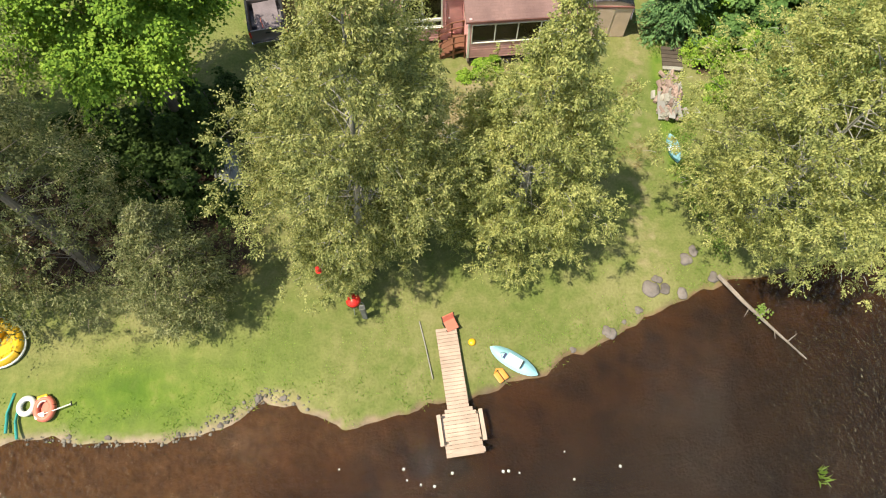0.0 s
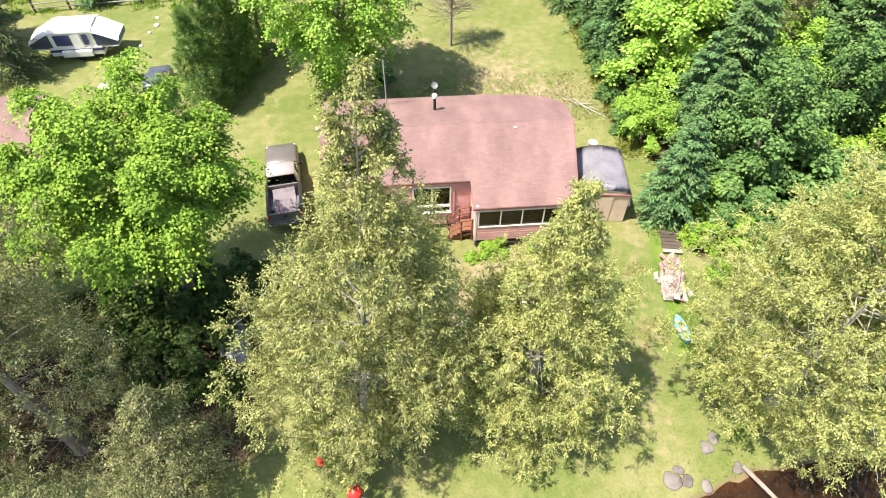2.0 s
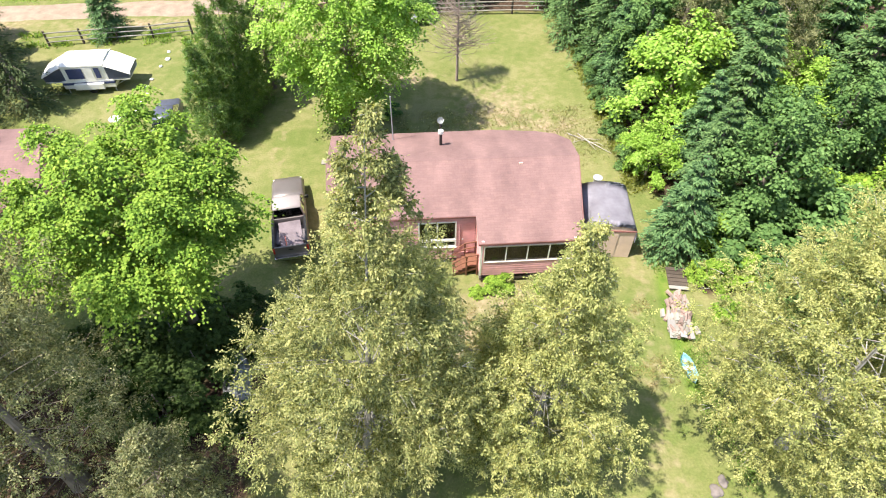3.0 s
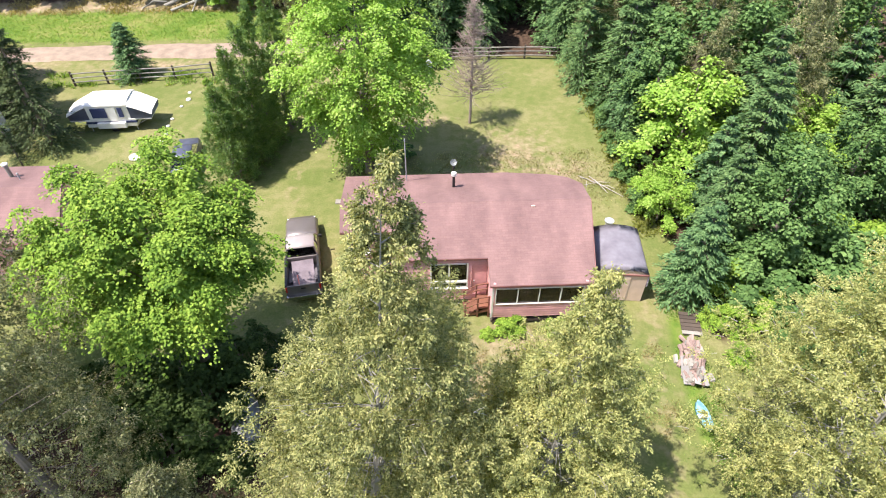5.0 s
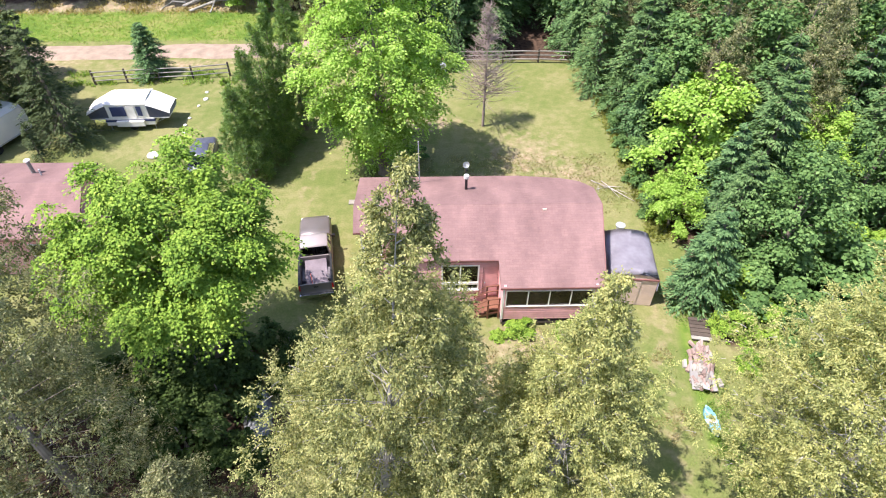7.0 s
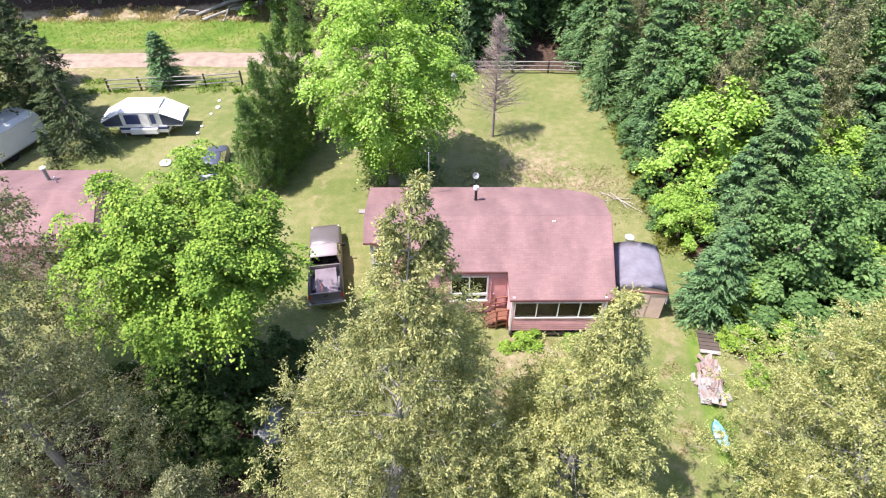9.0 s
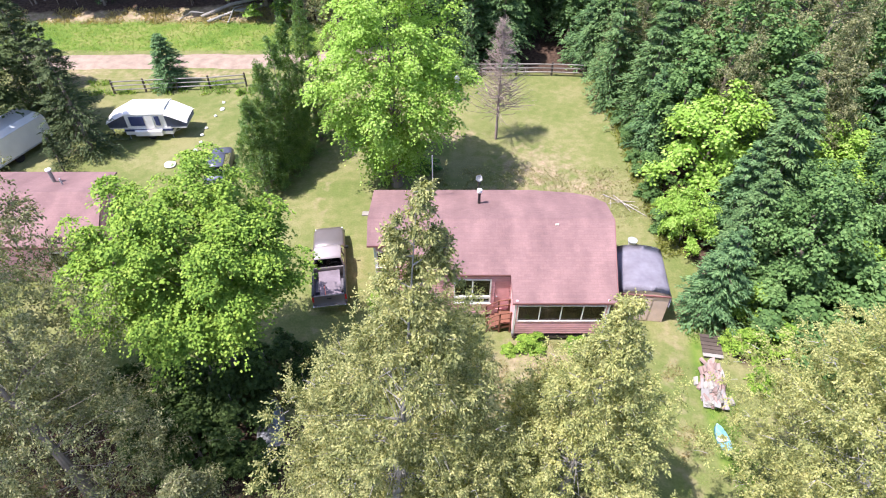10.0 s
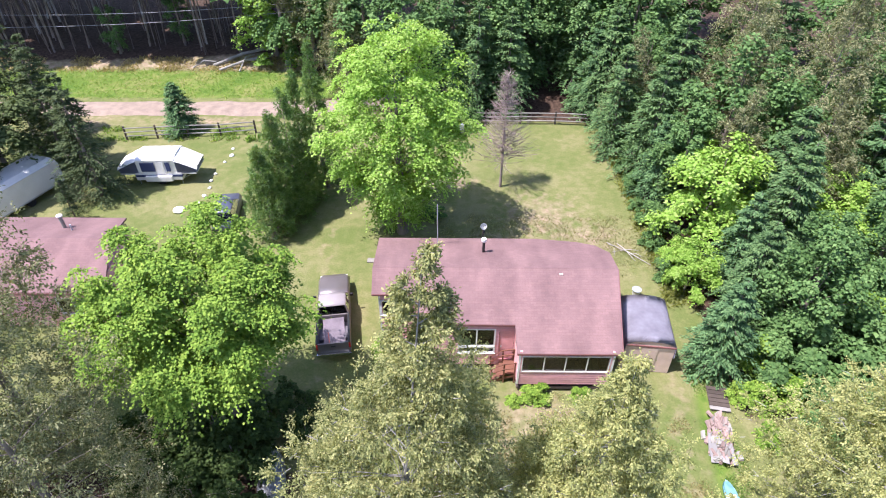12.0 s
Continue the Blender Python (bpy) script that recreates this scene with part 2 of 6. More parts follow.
CONCRETE = plain("concrete_block", (0.32, 0.30, 0.27), 0.95, vary=0.3)
PLANK = plain("weathered_pale_planks", (0.52, 0.385, 0.325), 0.85, vary=0.2, grain=16, bump=0.4, stretch=(0.3, 1, 1), each=0.12)
GREY_WOOD = plain("grey_weathered_wood", (0.37, 0.35, 0.32), 0.9, vary=0.3, grain=16, bump=0.4, each=0.35)
DARK_WOOD = plain("dark_weathered_wood", (0.11, 0.085, 0.07), 0.9, vary=0.3, grain=16, bump=0.4, each=0.3)
SPLIT_WOOD = plain("split_firewood", (0.41, 0.295, 0.265), 0.9, vary=0.3, grain=20, bump=0.5, each=0.4)
OFFCUT = plain("bleached_offcuts", (0.40, 0.385, 0.38), 0.7, vary=0.2, each=0.4)
PLYWOOD = plain("pale_plywood", (0.66, 0.50, 0.42), 0.8, vary=0.15, grain=12)
TARP = plain("grey_blue_tarpaulin", (0.40, 0.385, 0.46), 0.95, vary=0.2, grain=5, bump=0.3)
CANVAS = plain("white_canvas", (0.80, 0.79, 0.75), 0.8, vary=0.1, grain=6, bump=0.2)
# Grey-blue canvas whose tone includes the shade on the wing sides.
SHADED_SLATE = plain("shade_toned_slate_canvas", (0.17, 0.19, 0.27), 0.8, vary=0.15, grain=8)
NAVY = plain("navy_canvas", (0.035, 0.05, 0.14), 0.7, vary=0.2)
TRUCK_PAINT = plain("dark_bronze_car_paint", (0.20, 0.178, 0.178), 0.35, 0.35, vary=0.1, bump=0.0)
TRUCK_ROOF = plain("pale_car_roof", (0.36, 0.32, 0.33), 0.45, 0.2, vary=0.1, bump=0.0)
CARGO = plain("scuffed_mauve_grey_panel", (0.21, 0.175, 0.205), 0.9, vary=0.3, grain=12)
LINER = plain("truck_bed_liner", (0.13, 0.118, 0.135), 0.6, vary=0.3, grain=12)
RUBBER = plain("black_rubber", (0.02, 0.02, 0.02), 0.85, vary=0.2)
CHROME = plain("dull_chrome", (0.6, 0.6, 0.6), 0.25, 1.0, vary=0.1, bump=0.0)
STEEL = plain("grey_galvanised_steel", (0.45, 0.47, 0.50), 0.5, 0.3, vary=0.2)
BLACK = plain("black_paint", (0.02, 0.02, 0.022), 0.4, vary=0.2, bump=0.0)
BLUE_PAINT = plain("dark_blue_car_paint", (0.095, 0.105, 0.155), 0.35, 0.2, vary=0.1, bump=0.0)
SKY_PLASTIC = plain("light_blue_plastic", (0.33, 0.64, 0.76), 0.4, vary=0.12, bump=0.05)
YELLOW = plain("yellow_vinyl", (0.75, 0.44, 0.03), 0.35, vary=0.15, bump=0.05)
CORAL = plain("coral_red_vinyl", (0.62, 0.17, 0.12), 0.5, vary=0.15, bump=0.05)
RED = plain("bright_red_enamel", (0.65, 0.03, 0.025), 0.3, vary=0.1, bump=0.0)
ORANGE = plain("orange_plastic", (0.75, 0.28, 0.06), 0.4, vary=0.1, bump=0.05)
TEAL = plain("teal_foam", (0.03, 0.33, 0.30), 0.8, vary=0.15)
ROCK = plain("pinkish_grey_rock", (0.22, 0.19, 0.185), 0.95, vary=0.35, grain=9, bump=0.8, each=0.25)
GRAVEL = plain("sandy_gravel_road", (0.31, 0.24, 0.19), 0.98, vary=0.25, grain=7, bump=0.6)


def make_glass():
    n = Nodes("window_glass", 0.03)
    # Dark tint stands in for the unlit rooms behind the panes.
    n.shader.inputs["Base Color"].default_value = (0.14, 0.155, 0.165, 1)
    n.shader.inputs["Transmission Weight"].default_value = 1.0
    n.shader.inputs["IOR"].default_value = 1.45
    return n.material


GLASS = make_glass()
PEBBLE = plain("washed_pebbles", (0.42, 0.38, 0.33), 0.7, vary=0.5, grain=9, bump=0.3, each=0.6)
CABLE = plain("weathered_grey_cable", (0.34, 0.34, 0.36), 0.6, vary=0.1)


# ---- builders ----
def thing(name, label, category, group="", at=(0, 0, 0), turn=0.0, kind=""):
    ob = tagged(new(name), label, category, group, kind)
    ob.empty_display_size = 0.1
    ob.matrix_basis = pose(*at, 0, 0, turn)
    return ob


def part(name, bm, material, parent=None, label=""):
    """One mesh object under a thing or a part."""
    if isinstance(bm, bpy.types.Mesh):
        me = bm
    else:
        me = bpy.data.meshes.new(name)
        bm.to_mesh(me)
        bm.free()
    if not me.materials:
        me.materials.append(material)
    ob = new(name, me)
    ob.parent = parent
    return tagged(ob, label)


def smooth(ob):
    ob.data.polygons.foreach_set("use_smooth", [True] * len(ob.data.polygons))
    return ob


def box(x0, x1, y0, y1, z0, z1, bevel=0.0, bm=None, turn=None):
    own = bmesh.new()
    bmesh.ops.create_cube(own, size=1, matrix=Matrix.LocRotScale(((x0 + x1) / 2, (y0 + y1) / 2, (z0 + z1) / 2), None, (x1 - x0, y1 - y0, z1 - z0)))
    if bevel:
        bmesh.ops.bevel(own, geom=own.edges[:], offset=bevel, segments=2, affect="EDGES", profile=0.7)
    if turn:
        own.transform(turn)
    if bm is None:
        return own
    me = bpy.data.meshes.new("tmp")
    own.to_mesh(me)
    own.free()
    bm.from_mesh(me)
    bpy.data.meshes.remove(me)
    return bm


def tube(points, radii, sides=8, bm=None, caps=True):
    """A tapered round bar along points."""
    bm = bm or bmesh.new()
    rings, points = [], [Vector(p) for p in points]
    for i, p in enumerate(points):
        ahead = (points[min(i + 1, len(points) - 1)] - points[max(i - 1, 0)]).normalized()
        side = ahead.orthogonal().normalized()
        up = ahead.cross(side)
        r = radii[i] if isinstance(radii, (list, tuple)) else radii
        rings.append([bm.verts.new(p + r * (math.cos(a) * side + math.sin(a) * up)) for a in (2 * math.pi * k / sides for k in range(sides))])
        if i:
            q = rings[-2]
            base = min(range(sides), key=lambda k: (rings[-1][k].co - q[0].co).length)
            rings[-1] = rings[-1][base:] + rings[-1][:base]
            for k in range(sides):
                bm.faces.new((q[k], q[(k + 1) % sides], rings[-1][(k + 1) % sides], rings[-1][k]))
    if caps:
        bm.faces.new(rings[0][::-1])
        bm.faces.new(rings[-1])
    return bm


def slab(outline, z0, z1, bm=None, height=None):
    """A flat piece with the outline as plan, from z0 to z1, or hung below the surface height(x, y)."""
    bm = bm or bmesh.new()
    top = [bm.verts.new((x, y, z1 if height is None else height(x, y))) for x, y in outline]
    low = [bm.verts.new((v.co.x, v.co.y, z0 if height is None else v.co.z + z0)) for v in top]
    bm.faces.new(top)
    bm.faces.new(low[::-1])
    for i in range(len(top)):
        j = (i + 1) % len(top)
        bm.faces.new((top[j], top[i], low[i], low[j]))
    bmesh.ops.recalc_face_normals(bm, faces=bm.faces[:])
    return bm


def lump(radius, seed, flat=0.6, rough=0.35, level=3):
    """A rounded uneven stone."""
    bm = bmesh.new()
    bmesh.ops.create_icosphere(bm, subdivisions=level, radius=radius)
    for v in bm.verts:
        v.co *= 1 + rough * noise.noise(v.co / radius * 1.1 + Vector((seed * 7.3, seed, 0)))
        v.co.z *= flat
    return bm


def unit(v):
    return v / np.maximum(np.linalg.norm(v, axis=1, keepdims=True), 1e-9)


def leaf_mesh(name, at, along, up, length, wide, material, fold=0.25):
    """Many small folded leaves in one mesh: each a pointed blade from its stalk along its way."""
    along, side = unit(along), unit(np.cross(along, up))
    up = np.cross(side, along)
    length = length[:, None]
    mid = at + along * length * 0.45 + up * length * fold * 0.3
    verts = np.stack([at, mid + side * length * wide, at + along * length - up * length * fold * 0.3, mid - side * length * wide], 1).reshape(-1, 3)
    me = bpy.data.meshes.new(name)
    n = len(at)
    me.vertices.add(4 * n)
    me.vertices.foreach_set("co", verts.astype(np.float32).ravel())
    me.loops.add(4 * n)
    me.loops.foreach_set("vertex_index", np.arange(4 * n, dtype=np.int32))
    me.polygons.add(n)
    me.polygons.foreach_set("loop_start", np.arange(0, 4 * n, 4, dtype=np.int32))
    me.update(calc_edges=True)
    me.validate()
    me.materials.append(material)
    return me


# ---- ground, water, road ----
SHORE = [(-400, 3.6), (-40, 3.6), (-14.7, 3.3), (-10.6, 2.75), (-7.4, 3.1), (-5.9, 3.95), (-4.0, 3.3), (-2.7, 2.7), (0.9, 3.3), (2.5, 3.5), (5.0, 4.15), (8.0, 5.3),
         (10.6, 6.4), (12.5, 7.2), (14.5, 7.4), (25, 8.8), (60, 12), (400, 12)]
LAKE_Z = -0.22


def shore_y(x):
    return np.interp(x, [p[0] for p in SHORE], [p[1] for p in SHORE])


def ragged(x, y, scale, seed):
    return noise.fractal(Vector((x * scale, y * scale, seed)), 1.0, 2.0, 4)


def blob(x, y, cx, cy, rx, ry):
    """1 at the middle of a patch, 0 outside it."""
    return max(0.0, 1 - math.hypot((x - cx) / rx, (y - cy) / ry))


def step(v, a, b):
    return min(1.0, max(0.0, (v - a) / (b - a)))


def way_to(x, y, points):
    """The distance to a worn path along points."""
    best = 1e9
    for (ax, ay), (bx, by) in zip(points, points[1:]):
        k = min(1, max(0, ((x - ax) * (bx - ax) + (y - ay) * (by - ay)) / ((bx - ax) ** 2 + (by - ay) ** 2)))
        best = min(best, math.hypot(x - ax - k * (bx - ax), y - ay - k * (by - ay)))
    return best


FOOTPATH = [(10.2, 8.0), (10.4, 11.0), (11.2, 14.5), (11.6, 18.0), (12.2, 21.0)]
DRIVE = [(-7.0, 18.0), (-7.6, 26.0), (-8.4, 36.0), (-12.5, 48.0)]
LUSH_EDGE = [(12.6, 12.6), (12.8, 15.5), (12.95, 17.5), (13.3, 19.6)]
PATCHES = [(4.6, 18.2, 3.6, 2.6), (2.2, 16.5, 2.5, 2.5), (-2.5, 36.2, 3.2, 2.4), (6.8, 34.8, 4.6, 4.6), (0.0, 39.4, 4.0, 1.8), (3.0, 31.5, 4.5, 2.0), (9.5, 32.5, 4, 3), (-22, 49.2, 9, 1.6), (-33, 49.0, 5, 4), (-14, 47, 3.5, 3.5)]


def wood_edge(x):
    """How far back the lawn or the meadow runs before the trees begin."""
    return np.interp(x, [-60, -45, -30, -16, -12, -2, 13.6, 15.2, 60], [62, 61, 61.5, 63, 52, 50, 49, 18, 18])


def build_ground():
    def axis(near0, near1, pitch, far):
        inner = list(np.arange(near0, near1 + pitch / 2, pitch))
        low, high, gap = [], [], pitch
        a, b = inner[0], inner[-1]
        while a > -far or b < far:
            gap *= 1.5
            a, b = a - gap, b + gap
            low.insert(0, a)
            high.append(b)
        return low + inner + high

    xs, ys = axis(-46, 34, 0.4, 2400), axis(-6, 66, 0.4, 2400)
    verts, tags = [], {"soil": [], "litter_shade": [], "lush": [], "wet": [], "deep": []}
    for y in ys:
        for x in xs:
            edge = shore_y(x) + 0.35 * ragged(x, 0, 0.9, 3)
            d = y - edge
            inner = -46 < x < 34 and -6 < y < 66
            z = 0.05 * ragged(x, y, 0.35, 1) if inner else 0.0
            if d < 1.6:
                z = z * step(d, 0, 1.6) + np.interp(d, [-40, -14, -5, -1.5, -0.15, 0.25, 1.6], [-4, -2.3, -0.95, -0.5, -0.26, -0.12, 0.0])
            z += 0.5 * step(y, 54, 62) + 0.6 * step(y, 60.0, 63)
            verts.append((x, y, z))
            soil = max([0.78 * blob(x, y, *p) ** 0.7 for p in PATCHES] + [0.46 * (1 - way_to(x, y, FOOTPATH) / 1.2), 0.30 * (1 - way_to(x, y, DRIVE) / 1.6)]) if inner else 0
            soil = max(soil, (0.95 if x < -3.6 else 0.15) * step(d, 0.95 if -8.2 < x < -4.6 else 0.6, 0.05), 0.8 * step(y, 59.0, 60.3) if x < -14 else 0)
            tags["soil"].append(soil)
            # Litter behind the wood's edge; the near left patch paints shade under the cedars.
            tags["litter_shade"].append(float(step(y, wood_edge(x) - 0.6, wood_edge(x) + 0.8)) if y > 15 else 0.75 * (step(-x, 5.5, 7.0) * step(y, 8.4, 9.6) * step(22 - y, 0, 3)))
            tags["lush"].append(float(max(step(y, 53.6, 54.4) * step(60.2 - y, 0, 1) * step(-x, 9, 12), 1.1 * (1 - way_to(x, y, LUSH_EDGE) / 0.8), 0.6 * blob(x, y, 10.2, 11.8, 0.8, 1.0), 0.85 * blob(x, y, -11, 4.6, 13, 4.5), 0.5 * blob(x, y, -5.3, 22, 1.2, 6))))
            tags["wet"].append(float(step(-d, -0.22, 0.02)))
            off = step(x + 0.8 * ragged(y, x, 0.3, 4), -6.5, 0.5)
            tags["deep"].append(float(off * (0.25 + 0.75 * step(-d, 0.1, 5.0)) + (1 - off) * step(-d, 0.6 + 0.9 * step(-x, 3, 9), 11)))
    nx = len(xs)
    faces = [(j * nx + i, j * nx + i + 1, (j + 1) * nx + i + 1, (j + 1) * nx + i) for j in range(len(ys) - 1) for i in range(nx - 1)]
    me = bpy.data.meshes.new("ground")
    me.from_pydata(verts, [], faces)
    for key, values in tags.items():
        me.attributes.new(key, "FLOAT", "POINT").data.foreach_set("value", values)
    me.materials.append(GROUND)
    tagged(smooth(new("ground", me)), "sunlit mown lawn with worn soil, shore and lake bed", "ground", kind="structure")


build_ground()


def build_water():
    me = bpy.data.meshes.new("water")
    me.from_pydata([(-2400, -2400, LAKE_Z), (2400, -2400, LAKE_Z), (2400, 14, LAKE_Z), (-2400, 14, LAKE_Z)], [], [(0, 1, 2, 3)])
    me.materials.append(WATER)
    tagged(new("water", me), "dark brown tannin-stained lake water with small ripples", "water", kind="structure")


build_water()


def ground_z(x, y):
    z = 0.05 * ragged(x, y, 0.35, 1) if -46 < x < 34 and -6 < y < 66 else 0.0
    d = y - shore_y(x) - 0.35 * ragged(x, 0, 0.9, 3)
    if d < 1.6:
        z = z * step(d, 0, 1.6) + float(np.interp(d, [-40, -14, -5, -1.5, -0.15, 0.25, 1.6], [-4, -2.3, -0.95, -0.5, -0.26, -0.12, 0.0]))
    return z + 0.5 * step(y, 54, 62) + 0.6 * step(y, 60.0, 63)


def build_road():
    bm, rows = bmesh.new(), []
    for x in np.arange(-140, 41, 1.0):
        wob = 0.25 * ragged(x, 0, 0.3, 9)
        rows.append([bm.verts.new((x, y + wob + 0.012 * x + 0.06 * max(0.0, x + 14) ** 1.6, z)) for y, z in ((50.6, 0.0), (51.0, 0.09), (52.0, 0.12), (53.0, 0.09), (53.5, 0.0))])
    for a, b in zip(rows, rows[1:]):
        for k in range(4):
            bm.faces.new((a[k], b[k], b[k + 1], a[k + 1]))
    tagged(smooth(part("road", bm, GRAVEL)), "pale sandy gravel road running past the plots", "road", kind="structure")


build_road()


# ---- trees ----
def rng(seed):
    return np.random.default_rng(seed)


def limbs(starts, ends, droop, thick, bm, sides=5):
    for a, b in zip(starts, ends):
        mid = (a + b) / 2 + np.array((0, 0, droop * np.linalg.norm(b - a)))
        tube([a, mid, b], [thick, thick * 0.6, thick * 0.2], sides, bm, caps=False)


def cedar_parts(shape, seed, material, count=330, tufts=4, sprays=11, leaflets=5, lean=(0.0, 0.0), size=1.0, hang=0.42, ball=0.32, cleft=None):
    """A white cedar: limbs round one stem that end in knobbly tufts of short flat sprays. shape: (height, radius) pairs up the crown; cleft: the way in which the crown parts."""
    r = rng(seed)
    zs, rs = [p[0] for p in shape], [p[1] for p in shape]
    height = zs[-1]
    fine = np.linspace(zs[0], height, 200)
    weight = np.cumsum(np.interp(fine, zs, rs) + 0.6)
    z = np.interp(r.random(count) * weight[-1], weight, fine)
    h = z / height
    angle = r.random(count) * 2 * np.pi
    lobes = 1 + 0.13 * np.sin(3 * angle + seed + 2 * h) * np.sin(9 * h + seed) + 0.12 * np.sin(5 * angle + 2 * seed + 7 * h) + 0.10 * np.sin(8 * angle + 23 * h)
    lobes = lobes - 0.38 * (np.sin(4 * angle + 1.7 * seed + 5 * h) * np.sin(17 * h + seed + 2 * angle) > 0.45)
    out = np.interp(z, zs, rs) * lobes * (0.72 + 0.30 * r.random(count)) + 0.05
    if cleft is not None:
        aside = (angle - cleft + np.pi) % (2 * np.pi) - np.pi
        out = out * (1 - 0.55 * np.exp(-((aside / 0.30) ** 2)) * (h < 0.62))
    way = np.stack([np.cos(angle), np.sin(angle), np.zeros(count)], 1)
    stem = np.stack([lean[0] * h, lean[1] * h, z], 1)
    root = stem - np.array((0, 0, 1.0)) * np.minimum(out * 0.30, z * 0.6)[:, None]
    tip = stem + way * out[:, None] + np.array((0, 0, 1.0)) * (0.10 * out)[:, None]
    bm = tube([(lean[0] * k, lean[1] * k, height * k) for k in (0, 0.05, 0.3, 0.6, 0.97)], [0.02 * height + 0.08, 0.016 * height + 0.05, 0.008 * height, 0.0025 * height, 0.008], 9)
    pick = r.random(count) < 0.12
    limbs(root[pick], root[pick] * 0.3 + tip[pick] * 0.7, 0.05, 0.025, bm)
    for share in (0.3, 0.3):
        bare = r.random(count) < share
        limbs(tip[bare] - unit(tip[bare] - root[bare]) * 0.2, tip[bare] + way[bare] * 0.12 + r.normal(0, 0.13, tip[bare].shape), 0.08, 0.011, bm, 4)
    # tufts sit on the outer part of each limb, spreading sideways from it
    k = 0.62 + 0.40 * r.random((count, tufts)) ** 0.7
    k[:, 0] = 1.0
    centre = root[:, None] * (1 - k[..., None]) + tip[:, None] * k[..., None]
    centre = centre + r.normal(0, 1, centre.shape) * np.minimum(0.06 + 0.07 * out[:, None, None], 0.30) * np.array((1, 1, 0.7))
    ball = ball * size * (0.6 + 0.7 * r.random((count, tufts))) * np.minimum(1.0, 0.62 + 0.22 * out[:, None])
    outward = np.repeat(way[:, None], tufts, 1).reshape(-1, 3)
    centre, ball = centre.reshape(-1, 3), ball.reshape(-1)
    flow = unit(r.normal(0, 0.75, (len(centre), sprays, 3)).reshape(-1, 3) + np.repeat(outward, sprays, 0) * 0.55 + np.array((0, 0, 0.30 - hang)))
    centre, ball = np.repeat(centre, sprays, 0), np.repeat(ball, sprays) * (0.75 + 0.5 * r.random(len(flow)))
    face = unit(np.cross(flow, r.normal(0, 1, flow.shape)) + np.array((0, 0, 0.9)) + flow * 0.3)
    aside = unit(np.cross(flow, face))
    k = (np.arange(leaflets) + 0.6) / leaflets
    swing = np.where(np.arange(leaflets) % 2, 1.0, -1.0) * (0.9 - 0.6 * k)
    at = centre[:, None] + flow[:, None] * (k * ball[:, None])[..., None] + r.normal(0, 0.015, (len(flow), leaflets, 3))
    along = flow[:, None] + aside[:, None] * swing[None, :, None] + r.normal(0, 0.2, at.shape) - np.array((0, 0, hang))
    up = np.repeat(face[:, None], leaflets, 1) + r.normal(0, 0.25, at.shape)
    length = (size * (0.052 + 0.06 * r.random((len(flow), leaflets)))).reshape(-1)
    at = at.reshape(-1, 3)
    at[:, 2] = np.maximum(at[:, 2], 0.08)
    return bm, leaf_mesh("crown", at, along.reshape(-1, 3), up.reshape(-1, 3), length, 0.27, material)


